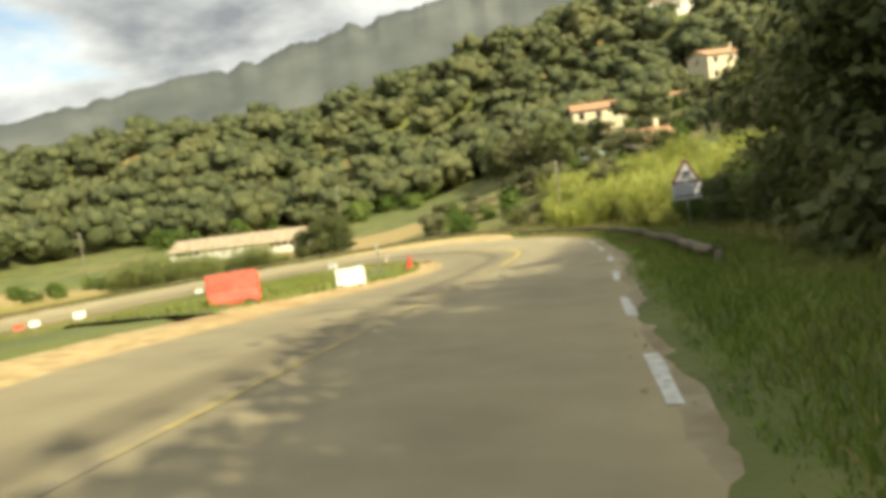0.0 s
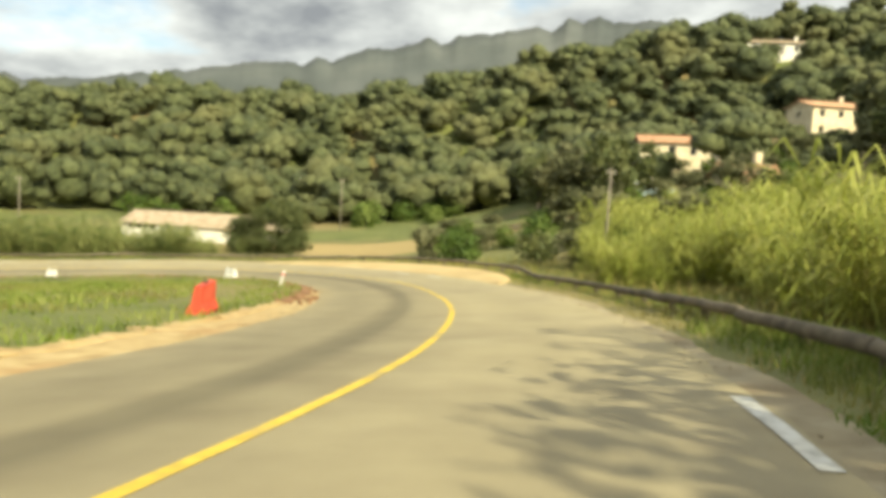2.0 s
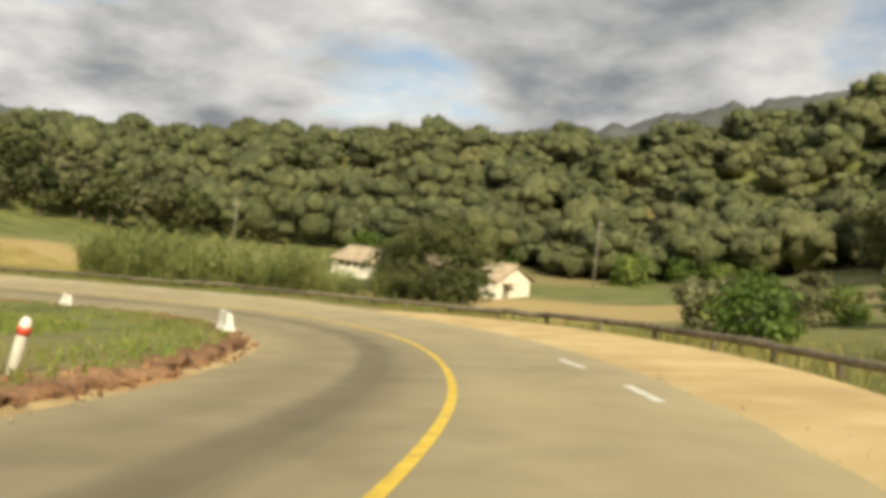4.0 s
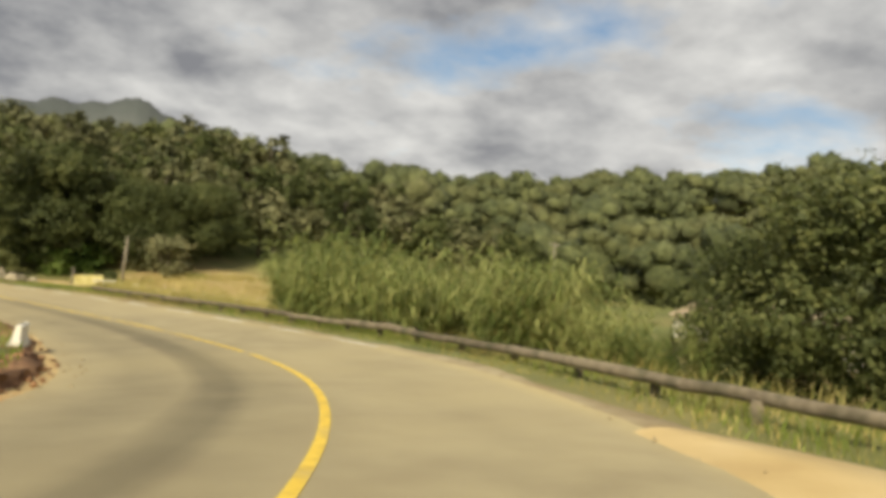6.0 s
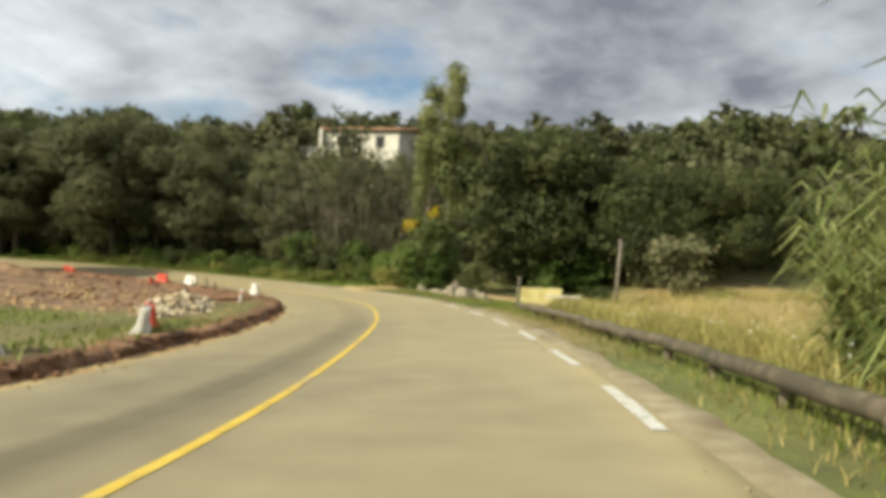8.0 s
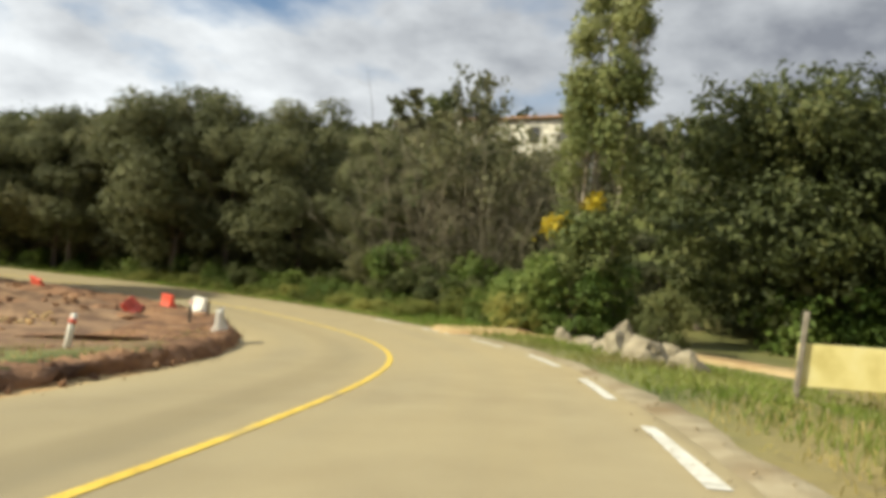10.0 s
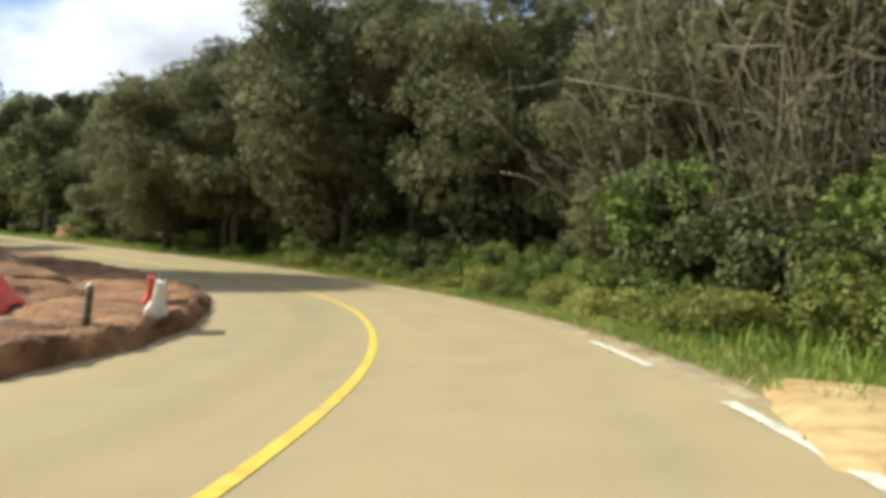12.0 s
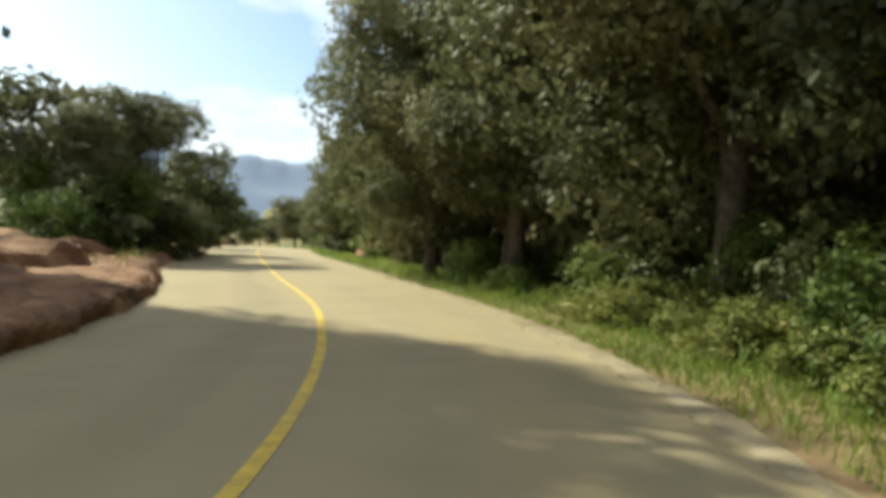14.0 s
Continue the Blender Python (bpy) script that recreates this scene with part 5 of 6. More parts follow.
def grass_on_ground(name, s0, s1, d0, d1, per_m2, height, mat, label, seed, width=0.022):
    s, d = strip_points(s0, s1, d0, d1, per_m2, seed)
    bare = 3.2 + 2.9 * np.sin(np.pi * np.clip((s - S_L0) / (S_L1 - S_L0), 0, 1)) ** 0.7
    keep = (d < 0) | (d > np.where((s > S_L0) & (s < S_L1), bare, 0))
    s, d = s[keep], d[keep]
    d = np.where(d < 0, d + INSET(s), d + EDGE(s) * np.clip(5.0 - d, 0, 1))
    p = on_road(s, d)
    z = np.where((d > 3.5) & (d < 5.6), p[:, 2] - 0.01 + LIFT(s, d), ground_z(p[:, 0], p[:, 1]))
    z = np.where((d < -3.7) & (d > -7.2), p[:, 2] + 0.28 * LIP(s), z)
    return grass(name, p[:, 0], p[:, 1], height, mat, label, seed, width, z)


S_R1 = along(-56.3, 79.0)
grass_on_ground("verge_grass", along(-3, -6), S_R1, 3.6, 6.8, 80, 0.13, M["dry_grass"], "short dry grass between road and rail", 1, 0.008)
grass_on_ground("verge_grass", along(0, 5), S_R1, 4.25, 6.2, 60, 0.23, M["grass"], "taller tufts round the rail posts", 21, 0.006)
grass_on_ground("verge_grass", along(-3, -6), S_R1, 3.9, 6.8, 70, 0.20, M["grass"], "green grass along the rail", 2, 0.008)
grass_on_ground("verge_grass", along(-3, -4), along(2, 36), 3.75, 7.0, 260, 0.21, M["grass"], "thick green grass in the shade of the oaks", 31, 0.009)
grass_on_ground("verge_grass", along(-3, -4), along(3, 30), 3.52, 5.2, 800, 0.11, M["lush"], "short dark grass up to the asphalt's edge", 32, 0.009)
grass_on_ground("meadow_grass", along(-2, 0), S_R1, 6.5, 18.0, 24, 0.5, M["dry_grass"], "tall dry grass below the rail", 3, 0.010)
grass_on_ground("meadow_grass", along(-2, 0), S_R1, 6.5, 16.0, 9, 0.45, M["grass"], "tall green grass below the rail", 4, 0.010)
grass_on_ground("island_grass", along(0, 14), along(-46, 75), -17.0, -4.5, 36, 0.20, M["grass"], "green grass inside the bend", 5, 0.019)
grass_on_ground("island_grass", along(-40, 76), along(-66, 69), -8.0, -4.6, 40, 0.15, M["dry_grass"], "thin dry grass on the cut bank", 6, 0.009)
grass_on_ground("verge_grass", S_R1, along(-70, 67), 3.6, 8.0, 170, 0.17, M["grass"], "green grass beside the track", 7, 0.011)
grass_on_ground("verge_grass", along(-70.0, 67.0), along(-82.5, 36), 3.55, 7.2, 430, 0.16, M["lush"], "lush green grass along the wood", 8, 0.008)
grass_on_ground("verge_grass", along(-82.5, 36), along(-88, -40), 3.6, 8.0, 60, 0.30, M["lush"], "green grass along the far verge", 9, 0.016)
grass_on_ground("verge_weeds", along(-70, 67.0), along(-83, 34), 4.4, 7.4, 40, 0.42, M["lush"], "tall weeds standing in the verge", 22, 0.014)
grass_on_ground("verge_weeds", along(-70, 67.0), along(-83, 34), 3.5, 6.5, 40, 0.18, M["dry_grass"], "dead stalks among the verge grass", 23, 0.009)
grass_on_ground("meadow_grass", along(-84, 36), along(-86, -20), -16.0, -5.0, 10, 0.40, M["grass"], "rough grass beyond the diggings", 10, 0.025)


_mg = np.random.default_rng(88)
_x, _y = _mg.uniform(-72, -34, 30000), _mg.uniform(81, 99, 30000)
_keep = (nearest(_x, _y)[1] > 6.5) & (_mg.random(30000) < 0.55 + 0.45 * waves(_x, _y, 7, 71))
_x, _y = _x[_keep], _y[_keep]
grass("meadow_grass", _x, _y, 0.55, M["golden_grass"], "tall golden grass of the meadow", 89, 0.013)
# small pale flower heads standing in the meadow
_f = _mg.integers(0, len(_x), 420)
_fv, _fq = leaves(_mg, np.stack([_x[_f], _y[_f], ground_z(_x[_f], _y[_f]) + _mg.uniform(0.35, 0.6, 420)], 1), unit(_mg.normal(size=(420, 3)) * 0.4 + [0, -0.3, 1.0]), 0.07, 1.0)
obj("meadow_flowers", mesh_np("meadow_flowers", _fv, _fq), M["white_plastic"], label="white umbels standing in the dry meadow", category="flowers", kind="stuff")


# ---- wooden guard rail ----
def log_mesh(length, radius, seed):
    h = Heap()
    x = np.linspace(0, length, 7)
    rng = np.random.default_rng(seed)
    h.tube(np.stack([x, 0.012 * rng.normal(size=7), 0.012 * rng.normal(size=7)], 1), radius * (1 + 0.05 * rng.normal(size=7)), 10)
    return h.mesh("rail_log", True)


def build_rail():
    s0, s1, step = 67.0, along(-56.0, 79.0), 4.0
    rail = thing("wooden_guard_rail", Matrix.Identity(4), "weathered log guard rail on short posts outside the bend", "guard rail")
    logs = [log_mesh(1.0, (0.080, 0.092, 0.086, 0.098)[k], k) for k in range(4)]
    post = Heap()
    post.tube([(0, 0, -0.5), (0, 0, 0.1), (0, 0, 0.24)], [0.075, 0.075, 0.07], 8)
    post_me = post.mesh("post", True)

    def offset(s):
        f = np.clip((s - S_L0) / (S_L1 - S_L0), 0, 1)
        return 4.55 + 2.3 * np.sin(np.pi * f) ** 1.0

    def stand(s):
        return LIFT(s, 4.6) + 0.04 * smooth01((s - 138) / 8)
    n = int((s1 - s0) / step)
    for k in range(n):
        a, b = s0 + k * step, s0 + (k + 1) * step
        pa, pb = on_road(a, offset(a), 0.25 + stand(a)), on_road(b, offset(b), 0.25 + stand(b))
        ob = obj("rail_log", logs[k % 4], None if k >= 4 else M["rail_wood"], rail)
        way = Vector(pb - pa)
        turn = way.to_track_quat("X", "Z").to_matrix().to_4x4()
        ob.matrix_basis = Matrix.Translation(pa + np.array([0, 0, 0.022 * math.sin(k * 2.4)])) @ turn @ Matrix.Diagonal((way.length - 0.04, 1, 1, 1))
        for f in (0.0, 0.5):
            s = a + f * step
            q = on_road(s, offset(s) + 0.12, stand(s))
            po = obj("post", post_me, None if (k or f) else M["rail_wood"], rail)
            po.matrix_basis = Matrix.Translation(q) @ Matrix.Rotation(k * 1.3 + f, 4, "Z")
    return rail


build_rail()


# ---- signs, barriers, posts ----
def spot(x, y, dz=0.0):
    """The surface under a place: bank, verge or ground."""
    i, d = nearest([x], [y])
    z = float(ground_z(np.array([x]), np.array([y]))[0])
    d0, b = float(d[0]), float(BANK[i[0]])
    edge = -4.5 + float(INSET(float(AS[i[0]])))
    if -7.4 < d0 < edge:
        z = float(AX[i[0], 2]) + b * d0 + 0.29 * float(LIP(float(AS[i[0]])))
    elif edge <= d0 < -3.4:
        z = float(AX[i[0], 2]) + b * d0 + 0.03
    elif 3.4 < d0 < 5.8:
        z = float(AX[i[0], 2]) + b * d0 + float(LIFT(AS[i[0]], d0))
    return z + dz


def prism(points, depth):
    """A flat outline in x and z, given a thickness along y."""
    bm = bmesh.new()
    vs = [bm.verts.new((x, 0, z)) for x, z in points]
    f = bm.faces.new(vs)
    ext = bmesh.ops.extrude_face_region(bm, geom=[f])
    bmesh.ops.translate(bm, verts=[g for g in ext["geom"] if isinstance(g, bmesh.types.BMVert)], vec=(0, depth, 0))
    bmesh.ops.recalc_face_normals(bm, faces=bm.faces)
    return bm


def build_sign():
    x, y = 9.68, 31.4
    z = -1.62
    e = thing("road_sign", pose(x, y, z, 0, 0, -6), "triangular warning sign with a plate below on a steel post", "sign")
    g = spot(x, y) - z
    pole = Heap()
    pole.tube([(0, 0.05, g - 0.3), (0, 0.05, 0.2), (0, 0.05, 1.2)], [0.04, 0.04, 0.04], 10)
    obj("post", pole.mesh("post", True), M["galv"], e)
    part("triangle", prism([(-0.56, 0.60), (0.56, 0.60), (0.60, 0.66), (0.05, 1.58), (-0.05, 1.58), (-0.60, 0.66)], 0.03), M["sign_red"], e, "triangular border, red darkened for shade")
    part("face", prism([(-0.44, 0.68), (0.44, 0.68), (0.0, 1.42)], -0.006), M["sign_white"], e, "pale triangular face")
    bm = bmesh.new()
    box(bm, (0.26, 0.006, 0.09), (0.02, -0.012, 1.02), (0, 6, 0), 0.015)
    box(bm, (0.10, 0.006, 0.05), (0.10, -0.012, 1.07), (0, 6, 0), 0.01)
    box(bm, (0.20, 0.006, 0.03), (-0.05, -0.012, 0.90), (0, -24, 0))
    box(bm, (0.16, 0.006, 0.03), (-0.04, -0.012, 0.82), (0, 30, 0))
    part("symbol", bm, M["black"], e, "dark sliding symbol")
    bm = bmesh.new()
    box(bm, (1.18, 0.03, 0.66), (0, 0.015, 0.26), (0, 0, 0), 0.01)
    part("plate", bm, M["sign_white"], e, "pale rectangular plate")
    bm = bmesh.new()
    for k, w in enumerate((0.12, 0.10, 0.13, 0.11, 0.12, 0.10)):
        box(bm, (w, 0.006, 0.10), (-0.42 + 0.165 * k, -0.004, 0.07))
    part("lettering", bm, M["black"], e, "row of dark bars")
    return e


build_sign()


def make_barrier(name, mat, label):
    """A water-filled road barrier: splayed foot, narrow top, two fork slots, moulded recesses and a filler cap."""
    e = thing(name, Matrix.Translation((0, 0, -400)), label, "barrier")
    prof = [(-0.24, 0.0), (0.24, 0.0), (0.24, 0.14), (0.13, 0.34), (0.09, 0.80), (-0.09, 0.80), (-0.13, 0.34), (-0.24, 0.14)]
    bm = bmesh.new()
    rings = []
    for x in (-0.62, -0.58, -0.36, -0.12, 0.12, 0.36, 0.58, 0.62):
        f = 0.95 if abs(x) > 0.6 else 1.0
        lift = 0.10 if abs(abs(x) - 0.36) < 0.01 else 0.0
        rings.append([bm.verts.new((x, py * f, (pz if pz > 0.05 else pz + lift))) for py, pz in prof])
    for a, b in zip(rings[:-1], rings[1:]):
        for k in range(8):
            bm.faces.new((a[k], a[(k + 1) % 8], b[(k + 1) % 8], b[k]))
    bm.faces.new(rings[0][::-1])
    bm.faces.new(rings[-1])
    bmesh.ops.recalc_face_normals(bm, faces=bm.faces)
    bmesh.ops.bevel(bm, geom=list(bm.edges), offset=0.012, segments=1, affect="EDGES")
    part("body", bm, mat, e)
    # black blocks stand in for the shade within the two fork slots
    for x in (-0.36, 0.36):
        bm = bmesh.new()
        box(bm, (0.20, 0.5, 0.07), (x, 0, 0.05))
        part("fork_slot", bm, M["black"], e, "black block for the shade in a fork-lift slot")
    bm = bmesh.new()
    bmesh.ops.create_cone(bm, cap_ends=True, segments=14, radius1=0.06, radius2=0.05, depth=0.05, matrix=pose(0.0, 0, 0.82))
    part("filler_cap", bm, M["black"], e)
    bm = bmesh.new()
    box(bm, (0.07, 0.10, 0.62), (0.64, 0, 0.42), (0, 0, 0), 0.012)
    part("coupling", bm, mat, e)
    return e


RED_B = make_barrier("red_barrier", M["red_plastic"], "red plastic water-filled barrier beside the road")
WHITE_B = make_barrier("white_barrier", M["white_plastic"], "white plastic water-filled barrier beside the road")


def set_barrier(model, x, y, turn, size=1.0, tip=0.0, roll=0.0, label=""):
    c = copy_thing(model, pose(x, y, spot(x, y, -0.02), roll, tip, turn))
    c.scale = (size, size, size)
    return tagged(c, label, "", "road works barriers")


set_barrier(RED_B, -5.45, 18.0, 20, 0.96, 0, -4, "bright red plastic barrier on orange sand")
set_barrier(WHITE_B, -3.5, 24.0, 22, 0.74, 0, 0, "white plastic barrier beside the grass")
set_barrier(RED_B, -2.65, 40.5, 95, 0.85, 0, 6, "small red barrier at the grass edge")
for _model, _s, _d, _turn, _size, _tip, _roll, _label in (
        (WHITE_B, 125.5, -4.0, 146, 0.66, 0, -4, "white barrier seen end-on by the earth bank"), (WHITE_B, 144.0, -4.0, 160, 0.6, 0, 8, "yellowed white barrier on the grass"),
        (WHITE_B, 156.2, -5.0, 42, 0.85, 0, 3, "scuffed white barrier on the cut bank"), (WHITE_B, 160.8, -4.6, 20, 0.72, 0, -8, "leaning white barrier next to a red one"),
        (RED_B, 162.2, -4.9, 30, 0.72, 0, 4, "faded red barrier next to a white one"), (WHITE_B, 185.6, -3.78, 30, 0.74, 0, 4, "dirty white barrier standing on the bank"),
        (WHITE_B, 197.8, -3.42, 60, 0.74, 0, -4, "small cream-white barrier on cut earth"), (RED_B, 200.6, -3.95, 62, 0.72, 0, 5, "small faded red barrier on cut earth"),
        (RED_B, 197.4, -5.7, 20, 0.8, 14, 38, "broken red barrier thrown on its side"), (RED_B, 205.0, -8.0, 70, 0.7, 8, 30, "red barrier lying on the dug earth"), (WHITE_B, 204.0, -6.6, 20, 0.6, 0, 8, "white barrier standing among rubble")):
    _p = on_road(_s, _d)
    set_barrier(_model, _p[0], _p[1], _turn, _size, _tip, _roll, _label)
set_barrier(WHITE_B, -47.5, 62.5, 140, 0.8, 10, 24, "broken white barrier on the dug earth")
set_barrier(WHITE_B, -51.0, 60.5, 20, 0.7, 0, 35, "toppled white barrier among rubble")


def make_post(name, height, radius, mat, band, label):
    """A slim road-edge post with a rounded top, a reflective band and a foot."""
    e = thing(name, Matrix.Translation((0, 0, -400)), label, "post")
    h = Heap()
    h.tube([(0, 0, -0.2), (0, 0, height * 0.5), (0, 0, height * 0.93), (0, 0, height)], [radius, radius * 0.95, radius * 0.9, radius * 0.5], 10)
    obj("shaft", h.mesh("shaft", True), mat, e)
    if band:
        h = Heap()
        h.tube([(0, 0, height * 0.72), (0, 0, height * 0.86)], [radius * 1.04, radius * 1.03], 10)
        obj("band", h.mesh("band", True), band, e)
    return e


WHITE_POST = make_post("marker_post", 0.75, 0.075, M["white_plastic"], M["red_plastic"], "short white marker post with a red band")
DARK_POST = make_post("wooden_stake", 0.62, 0.06, M["bark"], None, "short dark wooden stake in the bank")
GREY_POST = make_post("snow_pole", 1.75, 0.035, M["galv"], M["white_plastic"], "slim grey steel pole standing in grass")
for model, s, d, tip, size in ((WHITE_POST, 112.5, -4.6, 12, 0.9), (WHITE_POST, 178.0, -5.2, 6, 0.8), (WHITE_POST, 196.2, -4.0, 8, 0.75), (DARK_POST, 195.0, -3.6, 4, 0.9), (DARK_POST, 190.5, -4.6, -5, 0.9), (DARK_POST, 218.5, -3.3, 4, 0.85), (GREY_POST, 90.0, -6.2, 1, 1.0)):
    p = on_road(s, d)
    c = copy_thing(model, pose(p[0], p[1], spot(p[0], p[1]), tip, tip * 0.6, s * 7))
    c.scale = (size, size, size)


def make_cone():
    e = thing("traffic_cone", Matrix.Translation((0, 0, -400)), "faded orange-red traffic cone on the earth bank", "cone")
    bm = bmesh.new()
    box(bm, (0.36, 0.36, 0.04), (0, 0, 0.02), (0, 0, 0), 0.012)
    part("base", bm, M["rubber"], e)
    h = Heap()
    h.tube([(0, 0, 0.04), (0, 0, 0.3), (0, 0, 0.52), (0, 0, 0.55)], [0.14, 0.085, 0.035, 0.02], 14)
    obj("shell", h.mesh("shell", True), M["red_plastic"], e)
    h = Heap()
    h.tube([(0, 0, 0.27), (0, 0, 0.38)], [0.095, 0.072], 14)
    obj("collar", h.mesh("collar", True), M["white_plastic"], e)
    return e


CONE = make_cone()
x, y = on_road(224.5, -3.2)[:2]
copy_thing(CONE, pose(x, y, spot(x, y), 4, 3, 40))


def build_panel():
    """Pale board propped at the end of the rail, with its upright."""
    x, y = -58.6, 80.0
    e = thing("board_barrier", pose(x, y, spot(x, y) + 0.12, 0, 0, -84), "pale yellowish board on an upright at the rail's end", "barrier")
    bm = bmesh.new()
    box(bm, (1.9, 0.05, 0.62), (-0.3, 0, 0.46), (0, 2, 0), 0.012)
    part("board", bm, M["yellow_board"], e)
    bm = bmesh.new()
    box(bm, (0.07, 0.07, 1.3), (0.62, 0.06, 0.55), (0, -3, 0), 0.01)
    part("upright", bm, M["pole_wood"], e)
    bm = bmesh.new()
    box(bm, (1.5, 0.05, 0.10), (-1.3, 0.1, 0.46), (0, 1, 8), 0.01)
    part("bar", bm, M["render_white"], e)
    return e


build_panel()


def make_rock(seed, size):
    bm = bmesh.new()
    bmesh.ops.create_icosphere(bm, subdivisions=3, radius=1.0)
    for v in bm.verts:
        n = noise.noise(v.co * 1.3 + Vector((seed, 0, 0))) * 0.38 + noise.noise(v.co * 3.1 + Vector((0, seed, 0))) * 0.14
        v.co *= 1 + n
        v.co = Vector((v.co.x * size[0], v.co.y * size[1], max(-0.25, v.co.z) * size[2]))
    me = bpy.data.meshes.new("boulder")
    bm.to_mesh(me)
    bm.free()
    return me


for k, (x, y, sx, sy, sz) in enumerate(((-69.9, 74.3, 0.42, 0.34, 0.55), (-68.4, 75.2, 0.7, 0.45, 0.36), (-66.9, 75.9, 0.55, 0.5, 0.40), (-65.3, 76.4, 0.62, 0.5, 0.78), (-63.8, 77.0, 0.8, 0.6, 0.52),
                                         (-64.6, 77.6, 0.5, 0.45, 0.5), (-62.2, 77.9, 0.6, 0.5, 0.45), (-67.6, 76.9, 0.4, 0.4, 0.35))):
    ob = obj("boulder", make_rock(k * 3.7, (sx, sy, sz)), M["rock"], None, ("upright pale granite boulder at the track" if sz > 0.5 else "low rounded granite boulder in grass"), "rock", "boulders at the track")
    ob.matrix_basis = pose(x, y, spot(x, y, 0.04), 0, 0, k * 50) @ Matrix.Diagonal((0.8, 0.8, 0.8, 1))

# heaps of dug earth and the crumbs that have rolled off them
_hg = np.random.default_rng(31)
for k in range(26):
    s, d = _hg.uniform(190, 236), -_hg.uniform(6.0, 9.5)
    x, y = on_road(s, d)[:2]
    w = _hg.uniform(0.8, 1.9)
    ob = obj("spoil_mound", make_rock(50 + k * 2.3, (w, w * _hg.uniform(0.6, 0.9), w * _hg.uniform(0.28, 0.5))), M["soil"], None, "mound of dug red earth beside the road", "earth mound", "heaps of dug earth")
    ob.matrix_basis = pose(x, y, spot(x, y, -0.05), 0, 0, k * 77)
x, y = on_road(along(-89, 17), 6.2)[:2]
ob = obj("earth_scar", make_rock(91.0, (2.4, 1.3, 1.5)), M["soil"], None, "slip of bare orange earth at the wood's foot", "earth bank")
ob.matrix_basis = pose(x, y, spot(x, y, -0.2), 0, 0, 84)


def clods(name, s0, s1, d0, d1, n, size, mat, label, seed):
    """Loose lumps too many to count."""
    g = np.random.default_rng(seed)
    base = np.array([(1, 0, 0), (-1, 0, 0), (0, 1, 0), (0, -1, 0), (0, 0, 1), (0, 0, -1)], float)
    face = np.array([(0, 2, 4), (2, 1, 4), (1, 3, 4), (3, 0, 4), (2, 0, 5), (1, 2, 5), (3, 1, 5), (0, 3, 5)])
    s, d = g.uniform(s0, s1, n), g.uniform(d0, d1, n)
    p = on_road(s, d)
    inner = -4.4 + np.array([float(INSET(v)) for v in s])
    p[:, 2] += np.where(d < inner, 0.28 * np.array([float(LIP(v)) for v in s]), 0.03)
    deep = d < -7.5
    p[deep, 2] = ground_z(p[deep, 0], p[deep, 1])
    r = size * g.uniform(0.3, 1.0, n) ** 2
    v = (base[None] * g.uniform(0.6, 1.2, (n, 6, 1)) + 0.2 * g.normal(size=(n, 6, 3))) * r[:, None, None] * [1, 1, 0.7] + p[:, None] + [0, 0, 0.01]
    t = (face[None] + 6 * np.arange(n)[:, None, None]).reshape(-1, 3)
    return obj(name, mesh_np(name, v.reshape(-1, 3), None, t), mat, label=label, category="rubble", kind="stuff")


clods("earth_clods", 100, S_B, -5.0, -3.35, 2600, 0.10, M["soil"], "crumbs of red earth along the cut bank", 41)
clods("earth_clods", 170, 236, -12.0, -4.6, 1500, 0.17, M["soil"], "clods of dug red earth", 42)
clods("stone_rubble", 166, 190, -13.0, -6.5, 450, 0.16, M["sand"], "pale rubble on the dug ground", 43)


def rubble_heap(x, y, radius, height, n, size, seed):
    """A tipped heap of broken pale stone and mortar."""
    g = np.random.default_rng(seed)
    r, a = radius * np.sqrt(g.random(n)), g.uniform(0, 6.28, n)
    c = np.stack([x + r * np.cos(a), y + 0.7 * r * np.sin(a), spot(x, y) + height * (1 - (r / radius) ** 1.5) * g.uniform(0.6, 1.0, n)], 1)
    bm = bmesh.new()
    for k in range(n):
        w = size * g.uniform(0.4, 1.3)
        box(bm, (w, w * g.uniform(0.4, 0.9), w * g.uniform(0.25, 0.6)), c[k], g.uniform(-60, 60, 3))
    me = bpy.data.meshes.new("rubble_heap")
    bm.to_mesh(me)
    bm.free()
    return obj("rubble_heap", me, M["pale_rubble"], None, "heap of broken pale stone on dug earth", "rubble", "", "stuff")


for _s, _d, _r, _h, _n in ((171.0, -6.6, 1.7, 0.65, 150), (174.5, -6.9, 1.5, 0.6, 120), (167.6, -6.4, 0.9, 0.3, 60)):
    _p = on_road(_s, _d)
    rubble_heap(_p[0], _p[1], _r, _h, _n, 0.26, int(_s))
clods("road_gravel", 90, 236, -3.6, -2.9, 900, 0.035, M["pale_sand"], "loose gravel at the inner edge of the asphalt", 44)
clods("road_gravel", 60, 236, 3.0, 3.7, 900, 0.03, M["pale_sand"], "loose gravel at the outer edge of the asphalt", 45)

